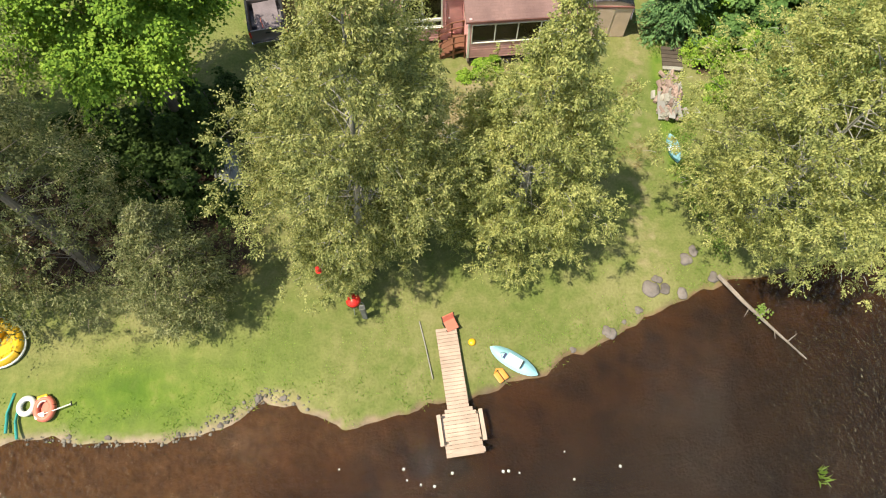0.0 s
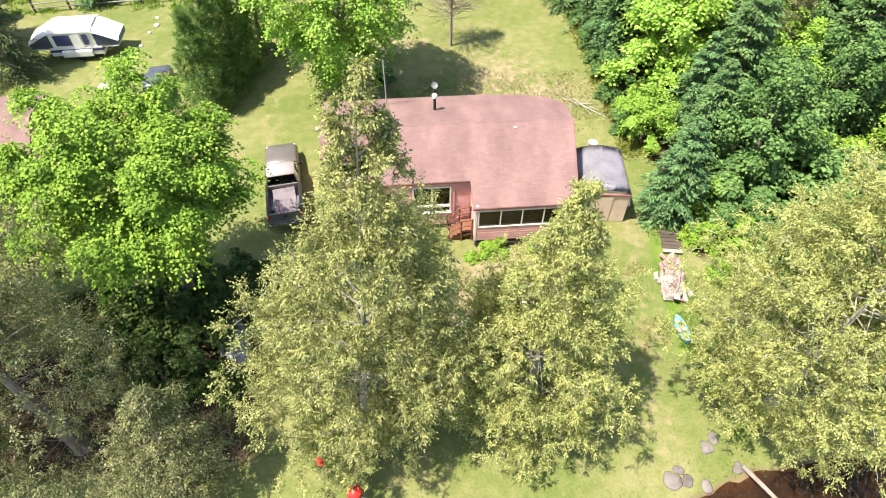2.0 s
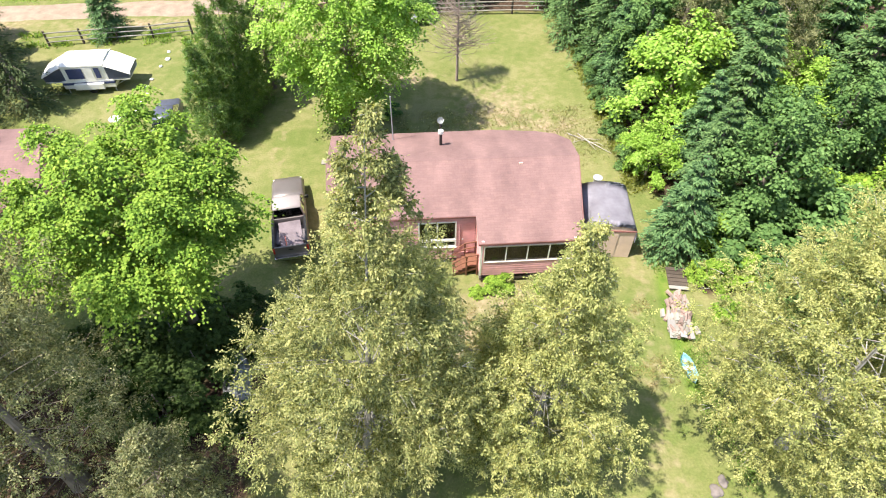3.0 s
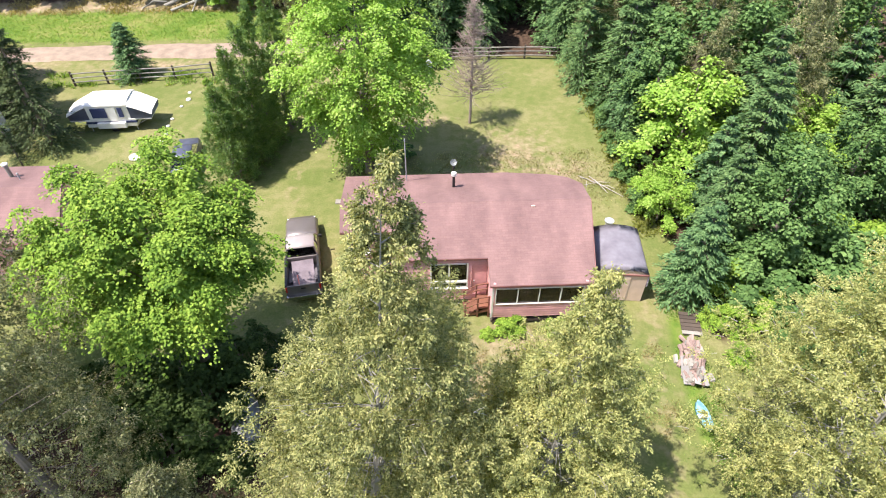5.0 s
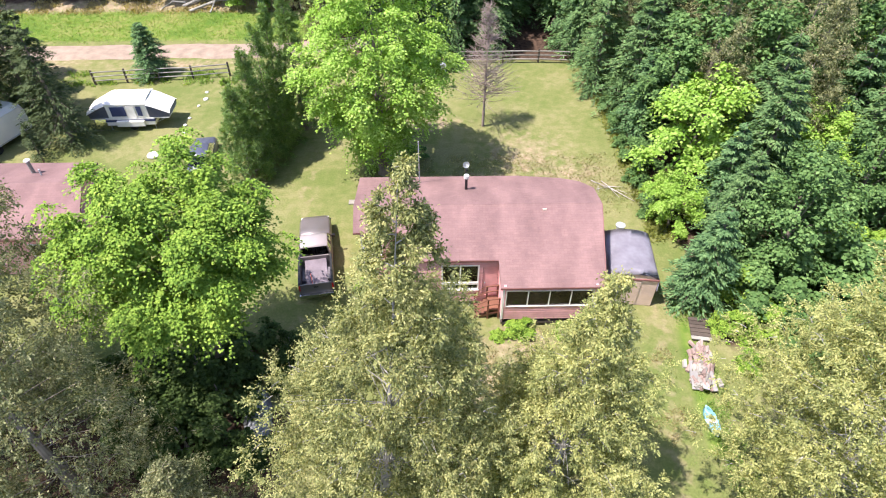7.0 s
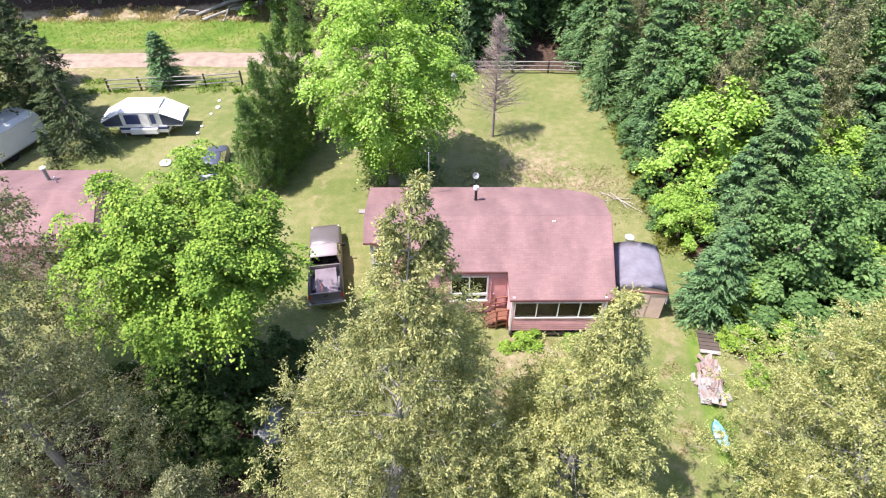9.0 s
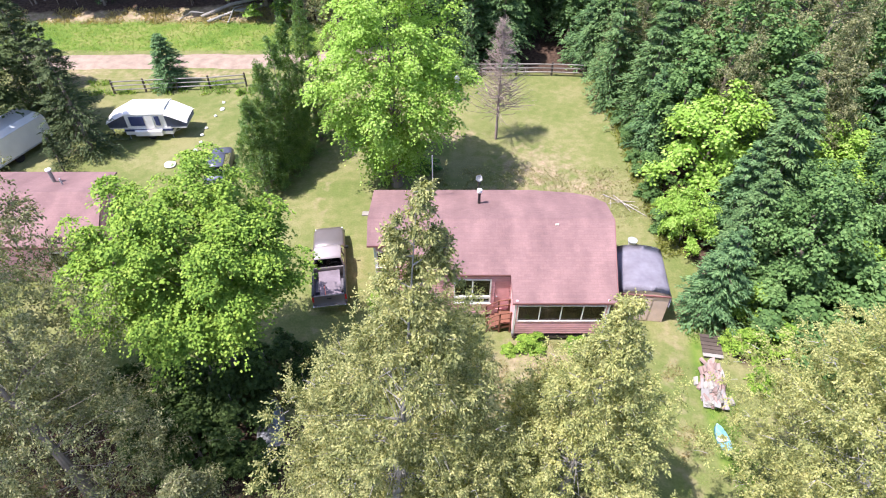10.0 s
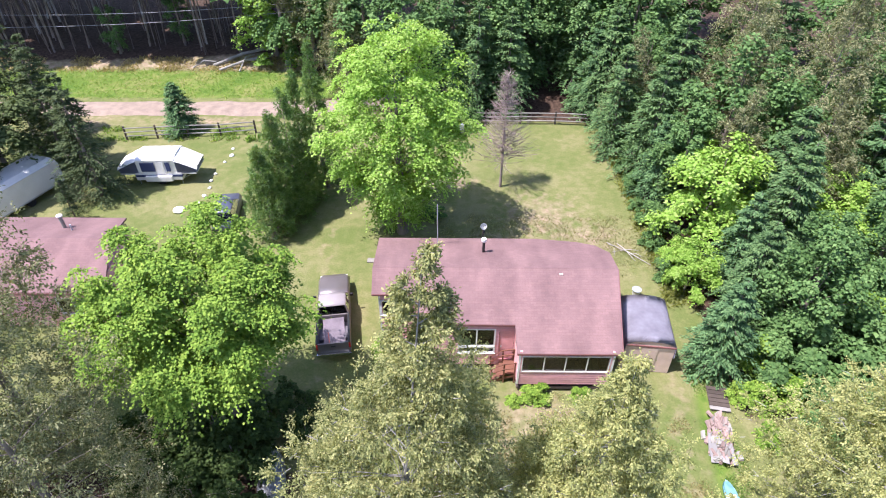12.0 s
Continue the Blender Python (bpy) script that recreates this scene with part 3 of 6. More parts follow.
def maple_parts(height, radius, seed, material, clumps=230, leaves=90, bottom=0.14, size=1.0, girth=0.46, rag=1.0, taper=0.0):
    """A broad-leaved tree: boughs of uneven reach round the stem, each carrying tiers of drooping star-shaped fans of leaves, with gaps between them."""
    r = rng(seed)
    mid, half = height * (bottom + (1 - bottom) * 0.45), height * (1 - bottom) * 0.5
    each = 9
    count = max(9, clumps // each)
    clumps = count * each
    lift = 1 - 1.8 * (np.arange(count) + 0.5) / count
    spin = np.arange(count) * 2.39996 + seed
    flat = np.sqrt(1 - lift ** 2)
    bough = unit(np.stack([np.cos(spin) * flat, np.sin(spin) * flat, lift], 1) + r.normal(0, 0.10, (count, 3)))
    bough = bough * (0.87 + rag * 0.11 * r.normal(0, 1, count).clip(-1.7, 1.2))[:, None]
    along_bough = np.tile(np.array((0.55, 0.72, 0.84, 0.91, 0.95, 0.98, 1.0, 1.02, 1.04)), count) + r.normal(0, 0.02, clumps)
    spot = np.repeat(bough, each, 0) * along_bough[:, None] + r.normal(0, 1, (clumps, 3)) * np.array((1, 1, 0.7)) * (0.02 + 0.062 * along_bough[:, None] ** 2)
    way = unit(spot)
    spot[:, :2] *= 1 + taper * np.minimum(spot[:, 2:], 0)
    bough[:, :2] *= 1 + taper * np.minimum(bough[:, 2:], 0)
    centre = np.stack([spot[:, 0] * radius, spot[:, 1] * radius, mid + spot[:, 2] * half * 1.12], 1)
    centre[:, 2] = np.maximum(centre[:, 2], 0.25)
    bm = tube([(0, 0, 0), (0.05, 0, height * 0.1), (0, 0.05, mid * 0.7), (0, 0, mid + half * 0.6)], [0.03 * height, 0.02 * height, 0.015 * height, 0.03], 9)
    ends = np.stack([bough[:, 0] * radius, bough[:, 1] * radius, mid + bough[:, 2] * half * 1.1], 1)
    ends[:, 2] = np.maximum(ends[:, 2], 0.2)
    start = np.stack([np.zeros(count), np.zeros(count), np.clip(ends[:, 2] * 0.55, height * 0.1, mid)], 1)
    limbs(start[::2], ends[::2] * 0.85 + start[::2] * 0.15, 0.06, 0.04, bm)
    turn, far = r.random((clumps, leaves)) * 2 * np.pi, r.random((clumps, leaves)) ** 0.6
    wide = girth * (0.5 + 0.75 * r.random(clumps))[:, None] * far * (1 + 0.34 * np.sin(5 * turn + 2.3 * np.arange(clumps)[:, None]))
    fan = np.stack([np.cos(turn) * wide, np.sin(turn) * wide, -0.75 * wide ** 2 / girth + r.normal(0, 0.05, wide.shape)], 2)
    tilt = (way * np.array((1, 1, 0.2)))[:, None]
    fan[..., 2] -= 0.45 * (fan[..., 0] * tilt[..., 0] + fan[..., 1] * tilt[..., 1])
    at = (centre[:, None] + fan).reshape(-1, 3)
    at[:, 2] = np.maximum(at[:, 2], 0.1)
    along = (fan * np.array((1.6, 1.6, 0)) / girth + tilt * 0.4 + r.normal(0, 0.4, fan.shape) + np.array((0, 0, -0.35))).reshape(-1, 3)
    up = (tilt * 0.5 + fan * np.array((1.1, 1.1, 0)) / girth + r.normal(0, 0.2, fan.shape) + np.array((0, 0, 1.0))).reshape(-1, 3)
    return bm, leaf_mesh("crown", at, along, up, (0.15 + 0.14 * r.random(len(at))) * size, 0.42, material)


def spruce_parts(height, radius, seed, material, whorls=18, arms=11, needles=34, size=1.0, full=0.75):
    """A spruce: tiers of drooping branches that shorten to the leading shoot, each branch a flat frond of twigs."""
    r = rng(seed)
    bm = tube([(0, 0, 0), (0, 0, height * 0.5), (0, 0, height)], [0.014 * height + 0.05, 0.009 * height, 0.015], 8)
    h = np.repeat(np.linspace(0.05, 0.97, whorls) + r.normal(0, 0.008, whorls), arms) + r.normal(0, 0.006, whorls * arms)
    angle = r.random(len(h)) * 2 * np.pi
    out = radius * np.clip(1 - h, 0.02, 1) ** full * (0.70 + 0.42 * r.random(len(h))) * (1 + 0.12 * np.sin(3 * angle + seed))
    way = np.stack([np.cos(angle), np.sin(angle), np.zeros(len(h))], 1)
    root = np.stack([0 * h, 0 * h, height * h], 1)
    tip = root + way * out[:, None] + np.array((0, 0, 1.0)) * (out * (-0.26 + 0.50 * h))[:, None]
    limbs(root[::3], tip[::3], 0.06, 0.02, bm, 4)
    k = (np.arange(needles) + r.random((len(h), needles))) / needles
    k = 0.12 + 0.9 * k ** 0.8
    bend = np.array((0, 0, 1.0)) * (0.10 * out[:, None] * np.sin(k * np.pi))[..., None]
    at = root[:, None] * (1 - k[..., None]) + tip[:, None] * k[..., None] + bend
    aside = np.cross(way, (0, 0, 1.0))[:, None] * np.where(np.arange(needles) % 2, 1.0, -1.0)[None, :, None]
    reach = np.minimum(0.55, 0.30 * out)[:, None] * (1.05 - k) * r.random(k.shape)
    at = at + aside * reach[..., None] + r.normal(0, 0.03, at.shape)
    along = way[:, None] * 0.9 + aside * (0.9 - 0.4 * k[..., None]) + r.normal(0, 0.2, at.shape) + np.array((0, 0, -0.15))
    up = np.array((0, 0, 1.0)) + way[:, None] * 0.25 + r.normal(0, 0.3, at.shape)
    length = (0.15 + 0.16 * (1 - k) * np.minimum(1, out[:, None] / 1.6) + 0.12 * r.random(k.shape)).reshape(-1) * size
    return bm, leaf_mesh("crown", at.reshape(-1, 3), along.reshape(-1, 3), up.reshape(-1, 3), length, 0.17, material)


def tree(name, label, x, y, parts, bark=None, turn=0.0, group="", category="tree"):
    root = thing(name, label, category, group, (x, y, ground_z(x, y) - 0.05), turn)
    part("trunk", parts[0], bark or BARK, root)
    part("crown", parts[1], None, root)
    return root


def again(first, x, y, scale, turn, tall=1.0, label=""):
    """The same kind of tree once more, of another size."""
    ob = copy_thing(first, Matrix.Translation((x, y, ground_z(x, y) - 0.05)) @ pose(0, 0, 0, 0, 0, turn) @ Matrix.Diagonal((scale, scale, scale * tall, 1)))
    return tagged(ob, label)


# the tall cedars by the shore
CEDAR = "olive white cedar with knobbly sprays"
tree("cedar_tree", "tall pointed " + CEDAR + " and small cones", -1.9, 10.35, cedar_parts([(0.4, 2.3), (2, 3.3), (6, 4.0), (9.0, 3.3), (10.8, 2.2), (12.4, 1.35), (14.5, 0.8), (16, 0.42), (17.0, 0.05)], 3, OLIVE_CEDAR_LEAF, 860, 4, 11, 6, lean=(1.35, 0.2), cleft=-1.28), PALE_BARK, group="shore cedars")
tree("cedar_tree", "broad lower " + CEDAR, 4.65, 10.75, cedar_parts([(0.4, 2.6), (3, 3.25), (6, 2.95), (8, 2.05), (10, 1.15), (11.6, 0.6), (13.2, 0.05)], 8, CEDAR_LEAF, 580, 4, 11, 6, lean=(0.5, 0.0)), PALE_BARK, group="shore cedars")
tree("cedar_tree", "wide " + CEDAR + " over the water", 15.3, 10.0, cedar_parts([(1.4, 2.2), (2.6, 3.9), (5.5, 5.0), (8.0, 4.7), (10.6, 3.2), (12.6, 1.7), (14.0, 0.1)], 14, CEDAR_LEAF, 800, 4, 11, 6), PALE_BARK, group="shore cedars")
tree("cedar_tree", "tall " + CEDAR + " at the water", 20.2, 11.3, cedar_parts([(0.6, 3), (4, 4.4), (7, 4.2), (10, 2.6), (12.2, 0.1)], 19, CEDAR_LEAF, 460, 4, 8, 4, size=1.15), PALE_BARK, group="shore cedars")
tree("cedar_tree", "low greyish half-shaded white cedar beside the lawn", -9.1, 8.3, cedar_parts([(0.3, 1.8), (1.8, 2.1), (3.8, 1.7), (5.4, 0.9), (7.0, 0.1)], 27, GREY_SHADED_CEDAR_LEAF, 300, 4, 9, 4, lean=(0.8, 0.5)), BARK, group="shore cedars")
tree("cedar_tree", "tall greyish white cedar with bare twigs", -13.4, 10.4, cedar_parts([(0.5, 3), (4, 3.8), (9, 3.5), (13, 2.3), (16, 1.0), (18, 0.1)], 31, GREY_SHADED_CEDAR_LEAF, 520, 4, 9, 4), BARK, group="shore cedars")
# These two stand mostly out of view; second added, both tall to cast shade.
tree("cedar_tree", "greyish white cedar near the yellow boat", -18.0, 10.2, cedar_parts([(0.5, 3), (4, 4.2), (10, 4.0), (15, 2.4), (19, 0.1)], 37, GREY_SHADED_CEDAR_LEAF, 340, 4, 8, 4, size=1.4), BARK, group="shore cedars")
tree("cedar_tree", "greyish white cedar added far left to shade the shore cedars", -18.6, 16.0, cedar_parts([(0.5, 3), (4, 4.2), (10, 3.8), (15, 2.2), (18, 0.1)], 39, GREY_SHADED_CEDAR_LEAF, 320, 4, 8, 4, size=1.4), BARK, group="shore cedars")

# Never in view; added so that its shadow falls on the left cedars.
tree("cedar_tree", "unseen added cedar that shades the left shore cedars", -22.6, 14.6, cedar_parts([(0.5, 3), (4, 4.3), (11, 4.2), (16, 2.6), (20, 0.1)], 45, GREY_SHADED_CEDAR_LEAF, 300, 4, 7, 4, size=1.6), BARK, group="shore cedars")

# low bushes below the maple, the deep shade put into their leaf colour
under = tree("bush", "low bush filling the gap below the maple, shade in its leaf colour", -10.6, 13.0, maple_parts(2.8, 1.9, 71, SHADED_UNDER_LEAF, 60, 60, bottom=0.0, size=0.8, girth=0.4), group="understorey", category="bush")
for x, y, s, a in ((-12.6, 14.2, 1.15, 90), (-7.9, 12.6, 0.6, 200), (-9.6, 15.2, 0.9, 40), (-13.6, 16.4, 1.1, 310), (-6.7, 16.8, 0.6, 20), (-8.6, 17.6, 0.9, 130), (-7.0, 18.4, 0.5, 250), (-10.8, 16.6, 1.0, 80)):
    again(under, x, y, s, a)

# garden trees
tree("maple_tree", "full bright green maple beside the drive", -10.05, 17.2, maple_parts(12.3, 4.25, 5, MAPLE_LEAF, 640, 170, bottom=0.36, girth=0.56, size=0.52, taper=0.85, rag=0.75))
tree("maple_tree", "tall lime-green maple behind the cottage", -3.1, 33.2, maple_parts(14.7, 4.7, 9, LIME_LEAF, 600, 130, bottom=0.10, girth=0.66, size=0.62, rag=0.85, taper=0.85))
for x, y, tall, wide, seed in ((-11.8, 32.4, 7.0, 1.3, 41), (-11.15, 34.0, 8.6, 1.25, 42), (-10.6, 35.4, 9.4, 1.2, 46), (-10.1, 36.8, 10.0, 1.2, 43), (-9.3, 38.8, 11.2, 1.15, 44)):
    tree("hedge_cedar", "dense dark green columnar cedar beside the drive", x, y, cedar_parts([(0.2, wide * 0.9), (1.5, wide), (tall * 0.45, wide * 0.8), (tall * 0.75, wide * 0.4), (tall, 0.05)], seed, DARK_CEDAR_LEAF, 300, 3, 8, 4, size=1.2, hang=-0.35, ball=0.28), group="hedge cedars")
tree("broadleaf_tree", "dark olive tree shading the caravan", -32.6, 38.0, maple_parts(10.0, 3.6, 57, SHADY_LEAF, 130, 70, bottom=0.34, size=1.1, girth=0.6), group="neighbour's trees")
tree("spruce_tree", "small full green spruce standing at the rail fence", -23.2, 47.4, spruce_parts(4.6, 2.0, 51, BLUE_SPRUCE_LEAF, 16, 14, 36, size=0.95, full=0.7))
left = tree("spruce_tree", "ragged dark spruce shading the neighbour's plot", -25.9, 37.4, spruce_parts(9.8, 3.0, 53, SHADY_SPRUCE_LEAF, 20, 9, 34, size=1.0), group="neighbour's spruces")
for x, y, s, a in ((-30.4, 41.5, 1.0, 70), (-33.5, 43.5, 1.2, 200), (-36.0, 38.0, 1.1, 20), (-26.0, 33.8, 0.4, 290), (-34.0, 47.0, 0.9, 10), (-28.3, 40.2, 0.7, 150), (-33.2, 37.4, 1.1, 250), (-32.6, 35.2, 0.9, 300)):
    again(left, x, y, s, a)


# the dead larch on the back lawn
def dead_tree():
    root = thing("dead_larch", "bare dead larch with fine grey twigs and brown top", "tree", at=(4.05, 38.9, 0))
    part("trunk", tube([(0, 0, -0.1), (0.02, 0, 3), (0.05, 0, 9.2)], [0.11, 0.08, 0.015], 8), DEAD_BARK, root)
    r, bm = rng(77), bmesh.new()
    for i in range(330):
        h = 2.0 + 7.0 * r.random()
        a, long = r.random() * 2 * math.pi, (9.6 - h) * 0.32 * (0.6 + 0.6 * r.random()) + 0.15
        way = Vector((math.cos(a), math.sin(a), 0.15 + 0.4 * r.random()))
        start = Vector((0.04, 0, h))
        tube([start, start + way * long * 0.6, start + way * long + Vector((0, 0, 0.1))], [0.018, 0.013, 0.007], 4, bm, False)
        for k in range(4):
            s = start + way * long * (0.3 + 0.6 * r.random())
            tube([s, s + Vector(r.normal(0, 0.22, 3))], [0.010, 0.006], 3, bm, False)
    part("twig_growth", bm, DEAD_BARK, root)


dead_tree()

# the mixed wood along the plot's far side and behind the road
spruce = tree("spruce_tree", "dark bluish spruce at the edge of the wood", 14.3, 21.3, spruce_parts(6.4, 2.2, 61, BLUE_SPRUCE_LEAF, 14, 13, 46, size=0.95), group="wood")
green = tree("spruce_tree", "tall dark green spruce in the wood", 20.0, 29.0, spruce_parts(9.5, 3.1, 62, SPRUCE_LEAF, 17, 12, 36, size=1.2), group="wood")
lime = tree("maple_tree", "yellow-green young maple at the wood's edge", 17.2, 32.4, maple_parts(8.6, 3.3, 63, LIME_LEAF, 243, 50, bottom=0.0, rag=1.4, girth=0.55), group="wood")
leaf = tree("broadleaf_tree", "mid-green broadleaf tree in the wood", 19.5, 38.0, maple_parts(12.0, 3.8, 64, WOOD_LEAF, 240, 36, bottom=0.04, size=1.2, girth=0.6, rag=1.4, taper=0.5), group="wood")
pine = tree("cedar_tree", "olive-brown cedar standing in the wood", 23.5, 33.5, cedar_parts([(0.5, 2.2), (4, 2.6), (8, 1.7), (12, 0.1)], 65, GREY_SHADED_CEDAR_LEAF, 240, 3, 8, 4, size=1.4), group="wood")
slim = tree("broadleaf_tree", "slender dark green broadleaf tree in the wood", 22.4, 36.4, maple_parts(11.5, 2.6, 68, WOOD_LEAF, 180, 42, bottom=0.04, size=1.0, girth=0.48, rag=1.4, taper=0.5), group="wood")
round_bush = tree("bush", "low leafy green bush at the wood's edge", 17.4, 20.8, maple_parts(3.4, 1.9, 66, WOOD_LEAF, 50, 50, bottom=0.0), group="undergrowth", category="bush")
lime_bush = tree("bush", "bright green bush at the wood's edge", 16.9, 21.4, maple_parts(2.6, 1.4, 67, MAPLE_LEAF, 46, 55, bottom=0.0, size=0.75), group="undergrowth", category="bush")
for kind, x, y, s, a in (
        (leaf, 18.9, 22.9, 0.68, 40), (slim, 20.6, 25.4, 0.72, 40), (green, 17.0, 25.0, 0.75, 40), (lime, 14.7, 27.4, 0.5, 80), (lime, 26.0, 31.2, 0.7, 150), (lime, 23.4, 33.0, 0.75, 10), (lime, 31.2, 42.0, 1.0, 10), (slim, 16.4, 36.4, 0.8, 220), (pine, 18.8, 34.6, 0.85, 40),
        (green, 15.6, 41.0, 1.0, 20), (pine, 14.9, 46.0, 0.8, 100), (slim, 16.6, 48.5, 0.9, 10), (green, 14.0, 50.5, 1.05, 60), (spruce, 17.6, 28.2, 1.05, 130), (green, 13.6, 44.6, 0.95, 190), (spruce, 15.2, 37.6, 1.05, 70), (green, 20.6, 31.5, 1.1, 330), (spruce, 27.8, 34.4, 1.4, 220), (slim, 24.5, 26.4, 0.75, 300), (spruce, 22.3, 26.4, 0.8, 10),
        (green, 27.5, 27.0, 1.0, 200), (pine, 21.0, 41.0, 1.1, 90), (slim, 28.2, 40.0, 1.05, 170), (pine, 25.3, 38.3, 1.3, 200), (green, 18.0, 45.5, 1.2, 250), (slim, 29.8, 37.5, 1.1, 20), (pine, 29.0, 43.0, 1.2, 10),
        (pine, 23.0, 46.5, 1.25, 60), (green, 27.0, 50.0, 1.35, 140), (leaf, 16.5, 54.0, 1.1, 190), (leaf, 33.0, 49.0, 1.2, 310),
        (lime, 28.5, 22.5, 0.8, 90), (green, 27.8, 30.4, 1.1, 0), (slim, 30.5, 31.5, 1.0, 50), (spruce, 31.5, 27.6, 1.2, 10), (slim, 33.5, 34.5, 1.1, 80), (pine, 34.5, 29.5, 1.1, 80), (green, 32.0, 24.0, 1.0, 30),
        (leaf, -3.5, 52.0, 1.0, 30), (green, 0.5, 53.0, 1.2, 120), (leaf, 4.0, 56.5, 1.1, 270), (green, 8.6, 58.5, 1.3, 10), (spruce, 13.0, 51.6, 1.3, 80), (green, 5.4, 51.6, 1.0, 30), (green, 2.6, 51.4, 1.05, 210), (green, 12.8, 56.0, 1.3, 200), (leaf, 6.6, 57.0, 1.0, 20), (leaf, 12.5, 57.0, 1.0, 160), (leaf, -8.0, 57.5, 1.2, 210), (green, 14.0, 61.0, 1.4, 300),
        (leaf, 0.0, 61.0, 1.2, 50), (leaf, 7.0, 64.0, 1.3, 140), (leaf, -12.0, 65.0, 1.1, 80), (leaf, 20.0, 61.0, 1.3, 0), (leaf, 13.0, 67.0, 1.4, 40), (leaf, 17.5, 70.0, 1.5, 90), (leaf, 24.0, 68.0, 1.5, 200), (leaf, 30.0, 60.0, 1.4, 250), (green, 10.0, 71.0, 1.7, 0)):
    again(kind, x, y, s, a)
for kind, x, y, s, a in ((slim, -16.6, 60.4, 1.1, 60), (pine, -13.8, 60.8, 1.15, 200), (lime, -18.2, 62.4, 1.0, 20), (slim, -34.9, 62.6, 0.5, 0), (slim, -11.0, 60.0, 1.2, 300), (pine, -9.5, 54.8, 0.9, 30), (slim, -29.0, 65.4, 0.55, 100)):
    again(kind, x, y, s, a)
for i, (x, y, s) in enumerate(((19.5, 21.6, 1.2), (22.0, 22.2, 1.3), (24.5, 20.6, 1.3), (21.0, 18.6, 1.1), (18.6, 17.4, 0.9), (24.0, 16.8, 1.2), (27.0, 18.6, 1.4), (30.5, 20.0, 1.5), (28.0, 15.0, 1.3), (32.0, 16.0, 1.5), (20.8, 15.4, 0.9),
                               (0.3, 47.6, 0.8), (-1.8, 46.8, 0.9), (2.0, 48.4, 0.6), (14.9, 44.0, 0.6), (14.3, 38.6, 0.55), (14.6, 34.0, 0.7), (13.9, 41.2, 0.4), (13.7, 36.0, 0.32), (14.2, 46.6, 0.5), (13.8, 31.6, 0.42), (14.1, 28.6, 0.5))):
    again(round_bush, x, y, s, 47 * i)
for i, (x, y, s) in enumerate(((16.0, 19.0, 0.7), (15.6, 16.8, 0.5), (17.8, 19.2, 0.9), (14.9, 19.4, 0.4), (20.4, 22.8, 1.0), (23.0, 24.0, 1.3), (25.8, 23.4, 1.2), (14.9, 29.8, 0.8))):
    again(lime_bush, x, y, s, 83 * i)


def stem_wood():
    """The far wood: thin pale stems whose crowns close above them."""
    r = rng(91)
    first = None
    for i in range(64):
        x, y = -62 + 50 * r.random(), 62.6 + 16 * (i / 64) ** 1.1
        high = 11 + 4 * r.random()
        root = thing("forest_tree", "tall thin pale-barked tree with a high crown", "tree", "far wood", (x, y, ground_z(x, y) - 0.05), r.random() * 360)
        bend = r.normal(0, 0.35, 4)
        part("trunk", tube([(0, 0, 0), (bend[0], bend[1], high * 0.5), (bend[2], bend[3], high)], [0.10 + 0.05 * r.random(), 0.07, 0.03], 7), BARK if i % 4 else PALE_BARK, root)
        if first is None:
            bare, first = maple_parts(9.0, 3.4, 93, WOOD_LEAF, 60, 18, bottom=0.0, size=4.2, girth=0.9)
            bare.free()
        crown = part("crown", first, None, root)
        crown.location = (bend[2], bend[3], high * 0.58)


stem_wood()


def saplings():
    """Thin bare stems standing close in the far wood's shade."""
    r, bm = rng(97), bmesh.new()
    for i in range(150):
        x, y = -64 + 54 * r.random(), 62.4 + 13 * r.random() ** 1.3
        z, high = ground_z(x, y) - 0.05, 3 + 8 * r.random()
        lean = r.normal(0, 0.06 * high, 2)
        thick = 0.03 + 0.05 * r.random()
        tube([(x, y, z), (x + 0.4 * lean[0], y + 0.4 * lean[1], z + high * 0.5), (x + lean[0], y + lean[1], z + high)], [thick, thick * 0.7, 0.01], 5, bm, False)
        for k in range(3):
            h, a = high * (0.25 + 0.6 * r.random()), r.random() * 2 * math.pi
            at = Vector((x + lean[0] * h / high * 0.8, y + lean[1] * h / high * 0.8, z + h))
            tube([at, at + Vector((math.cos(a), math.sin(a), 0.4)) * (0.4 + 0.9 * r.random())], [0.018, 0.006], 4, bm, False)
    tagged(part("sapling_stems", bm, SAPLING_BARK), "thin bare stems crowded in the wood's shade", "saplings", kind="stuff")


saplings()


# ---- the cottage ----
RIDGE_Y, RIDGE_Z, EAVE_Y, EAVE_Z = 24.34, 4.4, 19.62, 3.0


def front_slope(x, y):
    return RIDGE_Z + (y - RIDGE_Y) * (RIDGE_Z - EAVE_Z) / (RIDGE_Y - EAVE_Y)


def back_slope(x, y):
    return RIDGE_Z - (y - RIDGE_Y) * 0.29


